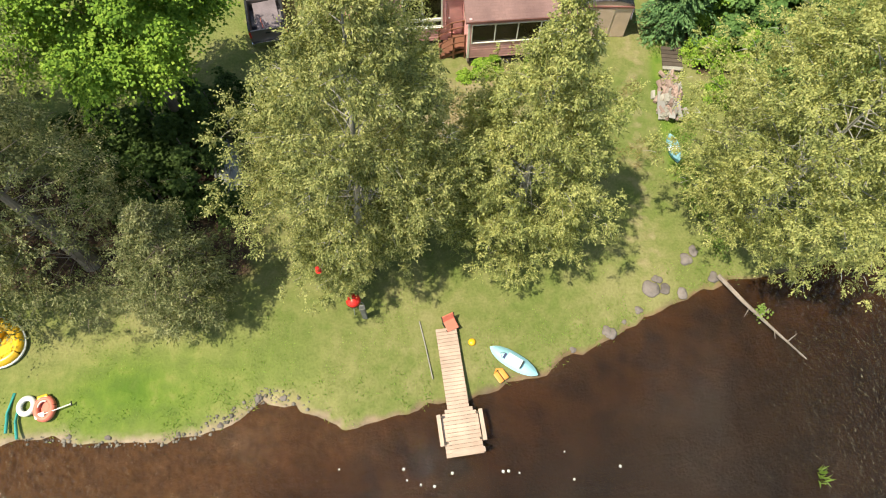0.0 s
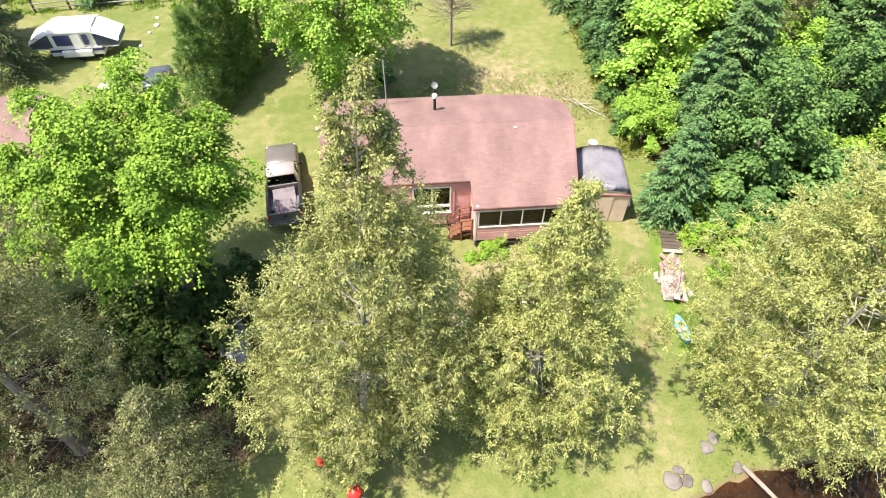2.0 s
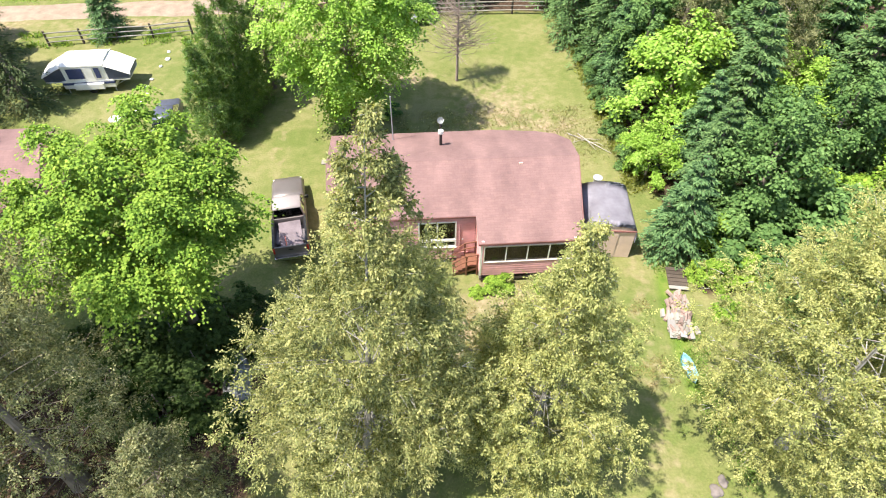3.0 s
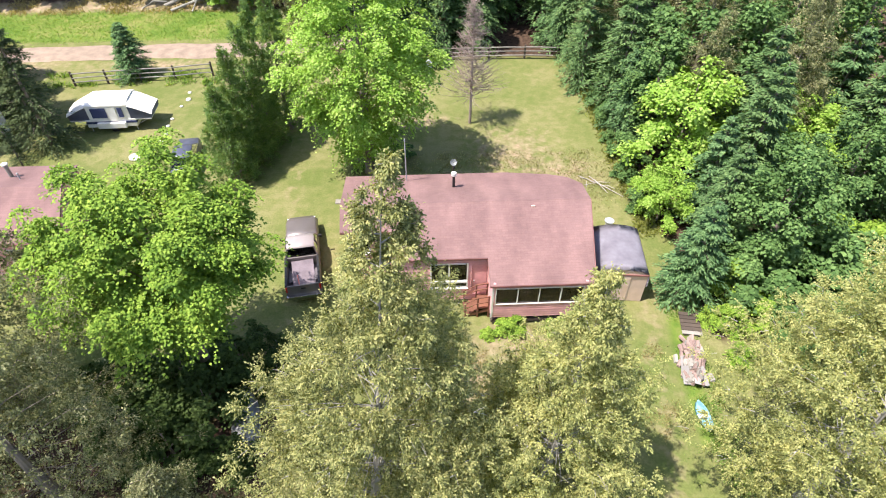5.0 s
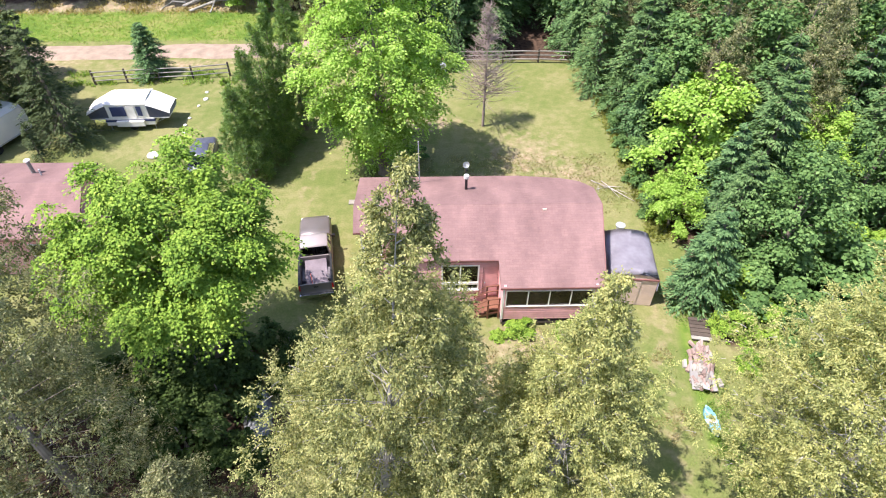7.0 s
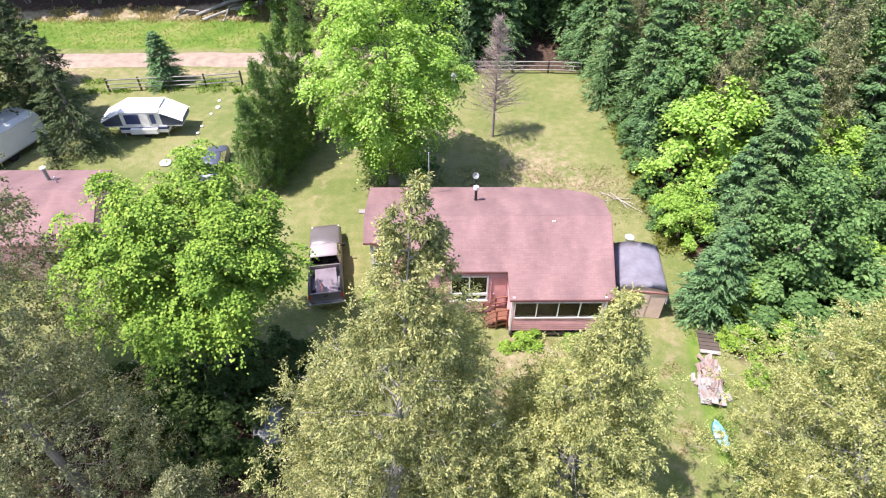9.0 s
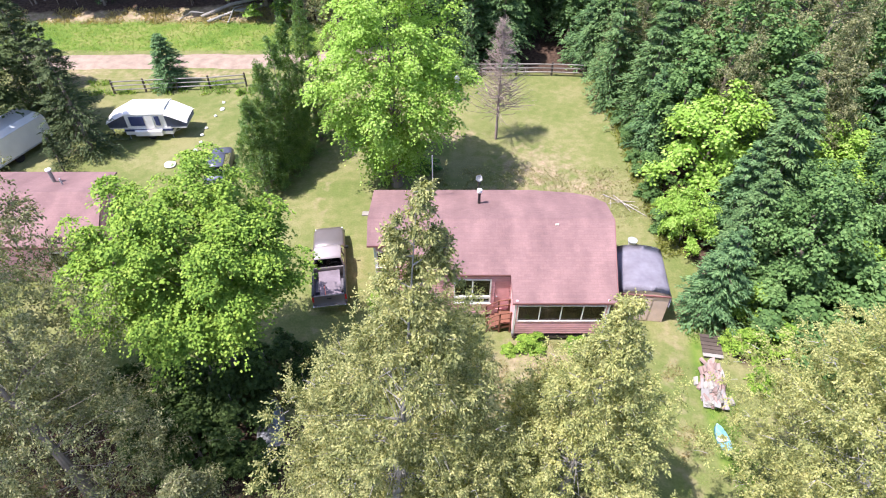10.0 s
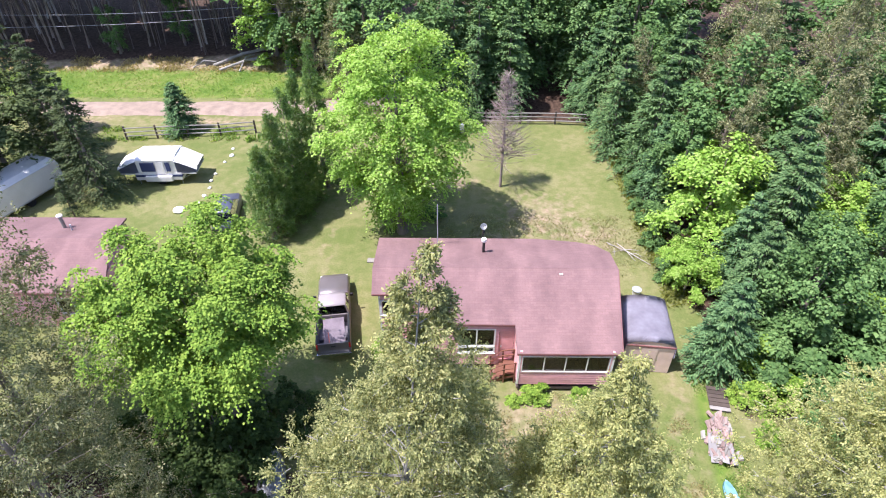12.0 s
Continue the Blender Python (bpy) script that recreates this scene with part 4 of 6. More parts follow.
def siding(parent, a, b, z0, z1, holes=(), proud=0.03):
    """A wall from plan point a to b with its thickness, openings cut through, and lapped boards outside. Outside lies to the left of the way from b to a."""
    a, b = Vector((*a, 0)), Vector((*b, 0))
    long, way = (b - a).length, (b - a).normalized()
    m = Matrix(((way.x, -way.y, 0, a.x), (way.y, way.x, 0, a.y), (0, 0, 1, 0), (0, 0, 0, 1)))
    wall = bmesh.new()
    cuts = sorted({0.0, long, *[h[0] for h in holes], *[h[1] for h in holes]})
    for u0, u1 in zip(cuts, cuts[1:]):
        spans, z = [], z0
        for h in sorted((h for h in holes if h[0] <= u0 + 1e-6 and h[1] >= u1 - 1e-6), key=lambda h: h[2]):
            spans.append((z, h[2]))
            z = h[3]
        spans.append((z, z1))
        for low, high in spans:
            if high - low > 0.01:
                box(u0, u1, 0, 0.12, low, high, 0, wall)
    wall.transform(m)
    body = part("wall", wall, RED_SIDING, parent)
    z = z0
    while z < z1 - 0.05:
        top = min(z + 0.17, z1)
        u = 0.0
        stops = sorted((h[0], h[1]) for h in holes if h[2] < top - 0.01 and h[3] > z + 0.01)
        for h0, h1 in (*stops, (long, long)):
            if h0 - u > 0.05:
                bm = bmesh.new()
                vs = [bm.verts.new(m @ Vector(p)) for p in ((u, -0.004, top), (h0, -0.004, top), (h0, -proud, z), (u, -proud, z), (u, 0.0, z), (h0, 0.0, z))]
                bm.faces.new((vs[0], vs[3], vs[2], vs[1]))
                bm.faces.new((vs[3], vs[4], vs[5], vs[2]))
                part("siding_board", bm, RED_SIDING, body)
            u = h1
        z += 0.17
    return body, m


def window_in(parent, m, u0, u1, z0, z1, panes=2, sill=True, t=0.07):
    frame_part = bmesh.new()
    for b in ((u0 - t, u1 + t, z1, z1 + t), (u0 - t, u1 + t, z0 - t, z0), (u0 - t, u0, z0, z1), (u1, u1 + t, z0, z1)):
        box(b[0], b[1], -0.06, 0.06, b[2], b[3], 0.008, frame_part)
    for k in range(1, panes):
        u = u0 + (u1 - u0) * k / panes
        box(u - t / 2, u + t / 2, -0.04, 0.05, z0, z1, 0.006, frame_part)
    frame_part.transform(m)
    win = part("window", frame_part, WHITE, parent, "white-framed window with dark panes")
    for k in range(panes):
        a, b = u0 + (u1 - u0) * k / panes, u0 + (u1 - u0) * (k + 1) / panes
        bm = box(a + 0.03, b - 0.03, 0.02, 0.028, z0 + 0.005, z1 - 0.005)
        bm.transform(m)
        part("pane", bm, GLASS, win, "dark-tinted glass pane")
    if sill:
        bm = box(u0 - 0.1, u1 + 0.1, -0.09, 0.03, z0 - t - 0.03, z0 - t, 0.008)
        bm.transform(m)
        part("sill", bm, WHITE, win)
    return win


def build_cottage():
    house = thing("cottage", "long red-sided cottage with a faded red shingle roof", "house", at=(0, 0, 0))
    x0, xs, xp, x1 = -3.55, -1.2, 3.62, 8.25
    left_y, mid_y, porch_y, back_y = 22.9, 21.2, 19.685, 27.2
    floor = 0.35
    # roof
    bm = slab([(-3.98, RIDGE_Y), (9.14, RIDGE_Y), (8.6, EAVE_Y), (3.45, EAVE_Y), (3.45, 21.12), (-1.45, 21.12), (-1.45, 22.76), (-3.92, 22.76)], -0.12, 0, None, front_slope)
    roof = part("roof", bm, SHINGLES, house, "faded red asphalt shingle roof")
    part("back_slope", slab([(-3.98, RIDGE_Y + 0.002), (-4.06, 28.35), (5.2, 28.35), (7.6, 27.9), (8.6, 27.4), (9.22, 26.4), (9.14, RIDGE_Y + 0.002)], -0.12, 0, None, back_slope), SHINGLES, roof)
    part("ridge_cap", tube([(-3.98, RIDGE_Y, RIDGE_Z - 0.02), (9.14, RIDGE_Y, RIDGE_Z - 0.02)], 0.035, 6), SHINGLES, roof)
    # Dark strips standing in for the thin dark line and shadow under the eaves.
    for p, q in (((3.45, EAVE_Y), (8.6, EAVE_Y)), ((-1.45, 21.12), (3.45, 21.12)), ((-3.92, 22.76), (-1.45, 22.76))):
        bm = box(p[0], q[0], p[1] - 0.03, p[1] - 0.003, front_slope(*p) - 0.12, front_slope(*p) - 0.015)
        part("fascia", bm, DARK_RED, roof, "narrow dark strip for the line and shadow under the eave")
    bm = bmesh.new()
    tube([(8.62, EAVE_Y, 2.93), (9.15, RIDGE_Y, 4.33)], 0.05, 4, bm)
    part("rake_board", bm, DARK_RED, roof)
    # walls with openings
    siding_left, m = siding(house, (x0, left_y), (xs, left_y), floor, 3.85, [(0.1, 1.0, 2.35, 3.3)])
    window_in(siding_left, m, 0.1, 1.0, 2.35, 3.3, 1)
    siding_mid, m = siding(house, (xs, mid_y), (xp, mid_y), floor, 3.42, [(1.85, 3.65, 1.32, 3.0), (3.9, 4.7, floor + 0.4, 2.8)])
    window_in(siding_mid, m, 1.85, 3.65, 1.78, 3.0, 2, False)
    window_in(siding_mid, m, 1.85, 3.65, 1.32, 1.64, 2)
    bm = box(3.92, 4.68, 0.03, 0.08, floor + 0.41, 2.79, 0.01)
    bm.transform(m)
    door = part("door", bm, RED_SIDING, siding_mid, "red panelled entrance door")
    bm = box(4.0, 4.06, -0.03, 0.03, 1.7, 1.76, 0.01)
    bm.transform(m)
    part("handle", bm, STEEL, door)
    siding_porch, m = siding(house, (xp, porch_y), (x1, porch_y), 0.62, 3.0, [(0.16, 4.45, 1.62, 2.72)])
    window_in(siding_porch, m, 0.16, 4.45, 1.62, 2.72, 4, False, 0.04)
    siding(house, (xs, left_y + 0.12), (xs, mid_y), floor, 3.4)
    siding(house, (xp, mid_y), (xp, porch_y), 0.62, 3.05)
    siding(house, (x1, porch_y), (x1, back_y), floor, 3.05)
    siding(house, (x0, back_y), (x0, left_y), floor, 3.5)
    siding(house, (x1, back_y), (x0, back_y), 0.1, 3.5)
    for x, low in ((x0 + 0.01, 3.5), (x1 - 0.13, 3.05)):
        bm = bmesh.new()
        ring = [(y, front_slope(0, y) - 0.13) for y in ((left_y if x < 0 else porch_y) + 0.13, RIDGE_Y)] + [(back_y - 0.01, back_slope(0, back_y) - 0.13), (back_y - 0.01, low), ((left_y if x < 0 else porch_y) + 0.13, low)]
        a, b = [bm.verts.new((x, y, z)) for y, z in ring], [bm.verts.new((x + 0.11, y, z)) for y, z in ring]
        bm.faces.new(a)
        bm.faces.new(b[::-1])
        for i in range(5):
            bm.faces.new((a[i], b[i], b[(i + 1) % 5], a[(i + 1) % 5]))
        part("gable", bm, RED_SIDING, house)
    for x, y, z in ((xs, mid_y, 3.4), (x0, left_y, 3.85), (xp, mid_y, 3.0)):
        part("corner_board", box(x - 0.05, x + 0.05, y - 0.045, y + 0.03, floor, z, 0.008), WHITE, house)
    for x in (xp, x1):
        part("corner_board", box(x - 0.05, x + 0.05, porch_y - 0.045, porch_y + 0.03, 0.62, 3.0, 0.008), WHITE, house)
    # floor, underside and supports
    part("floor_deck", slab([(x0, left_y), (xs, left_y), (xs, mid_y), (xp, mid_y), (xp, porch_y), (x1, porch_y), (x1, back_y), (x0, back_y)], floor - 0.16, floor), DARK_WOOD, house)
    for x in (-3.3, -1.0, 1.3, 3.75, 5.2, 6.7, 8.1):
        for y in (20.1, 21.7, 23.4, 26.6):
            if y == 20.1 and x < 3.7 or y == 21.7 and x < -1:
                continue
            part("pier", box(x - 0.12, x + 0.12, y - 0.12, y + 0.12, -0.05, floor - 0.16, 0.01), CONCRETE, house)
    part("skirting", box(x0, xs, left_y + 0.03, left_y + 0.06, 0.0, floor, 0), DARK_RED, house)
    # flue, vent and aerial stay with the roof
    flue = part("flue_pipe", tube([(2.06, 26.4, 3.6), (2.06, 26.4, 4.55)], 0.08, 12), BLACK, roof, "dark metal flue pipe with pale cap")
    part("cap", tube([(2.06, 26.4, 4.55), (2.06, 26.4, 4.6), (2.06, 26.4, 4.76), (2.06, 26.4, 4.82)], [0.09, 0.15, 0.15, 0.05], 12), OFF_WHITE, flue)
    part("roof_vent", box(5.95, 6.15, 23.9, 24.0, 4.25, 4.36, 0.02), PLYWOOD, roof)
    mast = part("aerial_mast", tube([(-0.55, 27.45, 0), (-0.55, 27.45, 6.3)], 0.03, 8), STEEL, house, "thin grey aerial mast")
    part("clamp", box(-0.62, -0.48, 27.28, 27.5, 3.2, 3.26), STEEL, mast)
    # entrance steps up to the porch's side door, with railings
    stairs = part("stairs", box(3.0, 3.58, 20.25, 21.2, 0.62, 0.68, 0.01), STAIN, house, "brown-stained wooden entrance steps")
    for k in range(3):
        part("tread", box(2.30 + 0.24 * k, 2.58 + 0.24 * k, 20.25, 21.2, 0.13 + 0.16 * k, 0.17 + 0.16 * k, 0.008), STAIN, stairs)
    for y in (20.25, 21.16):
        part("stringer", slab([(2.28, y), (3.58, y), (3.58, y + 0.04), (2.28, y + 0.04)], -0.16, 0, None, lambda x, yy: min(0.6, 0.1 + (x - 2.28) * 0.66)), STAIN, stairs)
        for x, z in ((2.34, 1.05), (2.98, 1.5), (3.54, 1.62)):
            part("post", box(x - 0.04, x + 0.04, y - 0.045, y - 0.003, 0.0, z, 0.006), STAIN, stairs)
        for lift in (0.0, -0.4):
            part("handrail", tube([(2.30, y - 0.06, 1.05 + lift), (2.98, y - 0.06, 1.5 + lift), (3.58, y - 0.06, 1.6 + lift)], 0.035, 4), STAIN, stairs)
    return house


build_cottage()


# ---- vehicles and plots ----
def wheel(parent, x, y, r, wide, side):
    """A tyre with its rim; side is the way its face looks along x."""
    tyre = bmesh.new()
    tube([(x - wide / 2, y, r), (x - wide / 2 + 0.03, y, r), (x + wide / 2 - 0.03, y, r), (x + wide / 2, y, r)], [r * 0.9, r, r, r * 0.9], 20, tyre)
    ob = part("wheel", tyre, RUBBER, parent)
    part("rim", tube([(x + side * wide * 0.42, y, r), (x + side * wide * 0.53, y, r)], [r * 0.62, r * 0.5], 14), STEEL, ob)


def shell(sections, bm=None):
    """A hull through cross-sections, each a ring of points with the same count."""
    bm = bm or bmesh.new()
    rings = [[bm.verts.new(p) for p in ring] for ring in sections]
    for a, b in zip(rings, rings[1:]):
        for i in range(len(a)):
            j = (i + 1) % len(a)
            bm.faces.new((a[i], a[j], b[j], b[i]))
    bm.faces.new(rings[0][::-1])
    bm.faces.new(rings[-1])
    bmesh.ops.recalc_face_normals(bm, faces=bm.faces[:])
    return bm


def ring_box(y, half_low, half_high, z0, z1, round_by=0.1):
    """A cross-section with rounded shoulders."""
    return [(-half_low, y, z0), (-half_low, y, (z0 + z1) / 2), (-half_high, y, z1 - round_by), (-half_high + round_by, y, z1), (half_high - round_by, y, z1),
            (half_high, y, z1 - round_by), (half_low, y, (z0 + z1) / 2), (half_low, y, z0)]


def build_pickup():
    car = thing("pickup_truck", "dark bronze pickup truck with an open bed parked on grass", "truck", at=(-6.5, 24.65, 0.0), turn=8.3)
    w = 0.93
    # bonnet and front end (the nose looks along +y)
    bm = shell([ring_box(0.95, w, w - 0.05, 0.5, 1.16), ring_box(1.6, w, w - 0.06, 0.5, 1.15), ring_box(2.6, w, w - 0.08, 0.5, 1.06), ring_box(2.95, w - 0.05, w - 0.16, 0.5, 0.95)])
    body = smooth(part("bonnet", bm, TRUCK_PAINT, car))
    part("grille", box(-0.55, 0.55, 2.94, 2.99, 0.62, 0.88, 0.02), BLACK, body)
    for s in (-1, 1):
        part("headlight", box(s * 0.7 - 0.13, s * 0.7 + 0.13, 2.9, 2.98, 0.7, 0.88, 0.03), OFF_WHITE, body, "clear headlight")
    part("front_bumper", box(-0.93, 0.93, 2.93, 3.08, 0.42, 0.62, 0.04), CHROME, car)
    # cab: lower body, pillars, roof, glass
    part("cab_body", shell([ring_box(-0.75, w, w - 0.04, 0.45, 1.2, 0.06), ring_box(0.96, w, w - 0.04, 0.45, 1.2, 0.06)]), TRUCK_PAINT, car)
    roof = smooth(part("cab_roof", shell([ring_box(-0.60, 0.74, 0.66, 1.72, 1.80, 0.05), ring_box(-0.4, 0.76, 0.68, 1.72, 1.86, 0.07), ring_box(0.2, 0.76, 0.68, 1.72, 1.86, 0.07), ring_box(0.42, 0.73, 0.64, 1.72, 1.80, 0.05)]), TRUCK_ROOF, car, "lighter roof panel"))
    for s in (-1, 1):
        for a, b in (((s * 0.87, 0.95, 1.18), (s * 0.72, 0.40, 1.75)), ((s * 0.87, -0.72, 1.18), (s * 0.72, -0.58, 1.75)), ((s * 0.88, 0.12, 1.18), (s * 0.75, 0.05, 1.75))):
            part("pillar", tube([a, b], 0.045, 6), TRUCK_PAINT, car)
        for y0, y1, t0, t1 in ((0.16, 0.86, 0.1, 0.42), (-0.66, 0.06, -0.52, 0.0)):
            bm = bmesh.new()
            bm.faces.new([bm.verts.new(p) for p in ((s * 0.87, y0, 1.2), (s * 0.87, y1, 1.2), (s * 0.745, t1, 1.74), (s * 0.745, t0, 1.74))])
            bmesh.ops.solidify(bm, geom=bm.faces[:], thickness=0.01)
            part("side_window", bm, GLASS, car, "tinted side glass")
        mirror = part("mirror", box(s * 1.06 - 0.1, s * 1.06 + 0.1, 0.66, 0.76, 1.2, 1.38, 0.03), BLACK, car)
        part("arm", tube([(s * 0.9, 0.72, 1.22), (s * 1.0, 0.72, 1.26)], 0.02, 6), BLACK, mirror)
        part("sill", box(s * 0.9 - 0.05, s * 0.9 + 0.05, -0.7, 0.95, 0.38, 0.47, 0.015), BLACK, car)
    for name, pts in (("windscreen", ((-0.83, 0.96, 1.17), (0.83, 0.96, 1.17), (0.66, 0.42, 1.76), (-0.66, 0.42, 1.76))), ("rear_window", ((-0.8, -0.74, 1.2), (0.8, -0.74, 1.2), (0.66, -0.58, 1.74), (-0.66, -0.58, 1.74)))):
        bm = bmesh.new()
        bm.faces.new([bm.verts.new(p) for p in pts])
        bmesh.ops.solidify(bm, geom=bm.faces[:], thickness=0.012)
        part(name, bm, GLASS, car, "dark sloping glass")
    for s in (-1, 1):
        seat = box(s * 0.4 - 0.28, s * 0.4 + 0.28, -0.55, 0.1, 0.7, 0.95, 0.06)
        box(s * 0.4 - 0.26, s * 0.4 + 0.26, -0.6, -0.42, 0.9, 1.5, 0.06, seat)
        part("seat", seat, DARK, car)
    part("dashboard", box(-0.8, 0.8, 0.6, 0.94, 0.9, 1.15, 0.05), DARK, car)
    # bed
    for s in (-1, 1):
        part("bed_side", shell([[(s * (w - 0.10), y, 0.5), (s * w, y, 0.5), (s * w, y, 1.05), (s * (w - 0.02), y, 1.26), (s * (w - 0.12), y, 1.26), (s * (w - 0.12), y, 0.62)] for y in (-2.9, -2.0, -0.78)]), TRUCK_PAINT, car)
        part("bed_rail", box(s * (w - 0.07) - 0.06, s * (w - 0.07) + 0.06, -2.92, -0.78, 1.262, 1.3, 0.012), BLACK, car, "black plastic rail cap")
        part("wheel_arch", box(s * 0.68 - 0.12, s * 0.68 + 0.12, -2.25, -1.35, 0.62, 0.86, 0.07), LINER, car)
        part("tail_light", box(s * 0.87 - 0.05, s * 0.87 + 0.05, -2.94, -2.88, 0.8, 1.15, 0.015), RED, car)
    part("bed_floor", box(-0.82, 0.82, -2.88, -0.78, 0.56, 0.62, 0.01), LINER, car, "scuffed grey bed liner")
    part("bed_front", box(-0.86, 0.86, -0.85, -0.77, 0.5, 1.27, 0.015), TRUCK_PAINT, car)
    gate = part("tailgate", box(-0.82, 0.82, -2.97, -2.89, 0.58, 1.27, 0.02), TRUCK_PAINT, car)
    part("handle", box(-0.12, 0.12, -2.99, -2.965, 1.0, 1.08, 0.01), BLACK, gate)
    part("rear_bumper", box(-0.92, 0.92, -3.12, -2.96, 0.42, 0.6, 0.03), CHROME, car)
    for x in (-0.78, 0.78):
        for y in (-1.8, 1.95):
            wheel(car, x, y, 0.38, 0.24, 1 if x > 0 else -1)
    part("chassis", box(-0.6, 0.6, -2.8, 2.8, 0.3, 0.5, 0.02), BLACK, car)
    load = tagged(part("cargo_panel", box(-0.56, 0.62, -1.0, 1.0, 0, 0.06, 0.02), CARGO), "grey flat panel lying in the truck bed", "panel")
    load.matrix_basis = pose(-6.5, 24.65, 0.66, 0, 0, 8.3) @ pose(0, -1.86, 0.17, 11, 0, 2)
    stick = tagged(part("reddish_stick", tube([(0, 0, 0), (0.1, -0.9, 0)], 0.025, 6), CORAL), "thin reddish stick lying on the panel", "stick")
    stick.matrix_basis = pose(-6.5, 24.65, 0.745, 0, 0, 8.3) @ pose(-0.3, -1.8, 0.16, 0, 0, 0) @ pose(0, 0, 0, 11, 0, 0)


build_pickup()


def build_hatchback():
    car = thing("parked_car", "small dark blue car parked behind the maple", "car", at=(-15.6, 34.6, 0), turn=8)
    body = smooth(part("body", shell([ring_box(-2.0, 0.72, 0.66, 0.35, 0.8), ring_box(-1.6, 0.82, 0.76, 0.3, 0.95), ring_box(0.9, 0.82, 0.76, 0.3, 0.95), ring_box(1.9, 0.78, 0.7, 0.32, 0.82), ring_box(2.1, 0.66, 0.6, 0.38, 0.7)]), BLUE_PAINT, car))
    smooth(part("roof", shell([ring_box(-1.3, 0.56, 0.5, 1.36, 1.42, 0.03), ring_box(-0.9, 0.6, 0.52, 1.36, 1.47, 0.05), ring_box(0.0, 0.6, 0.52, 1.36, 1.46, 0.05), ring_box(0.25, 0.56, 0.5, 1.36, 1.41, 0.03)]), BLUE_PAINT, body))
    for name, pts in (("windscreen", ((-0.72, 1.0, 0.94), (0.72, 1.0, 0.94), (0.54, 0.22, 1.39), (-0.54, 0.22, 1.39))), ("rear_window", ((-0.72, -1.7, 0.94), (0.72, -1.7, 0.94), (0.54, -1.28, 1.39), (-0.54, -1.28, 1.39)))):
        bm = bmesh.new()
        bm.faces.new([bm.verts.new(p) for p in pts])
        bmesh.ops.solidify(bm, geom=bm.faces[:], thickness=0.012)
        part(name, bm, GLASS, body, "dark sloping glass")
    for s in (-1, 1):
        bm = bmesh.new()
        bm.faces.new([bm.verts.new(p) for p in ((s * 0.77, -1.6, 0.95), (s * 0.77, 0.95, 0.95), (s * 0.58, 0.2, 1.38), (s * 0.58, -1.26, 1.38))])
        bmesh.ops.solidify(bm, geom=bm.faces[:], thickness=0.012)
        part("side_window", bm, GLASS, body)
        for y in (-1.3, 1.3):
            wheel(car, s * 0.7, y, 0.3, 0.18, s)
    part("cabin", box(-0.55, 0.55, -1.3, 0.5, 0.5, 0.98, 0.05), DARK, car)


build_hatchback()


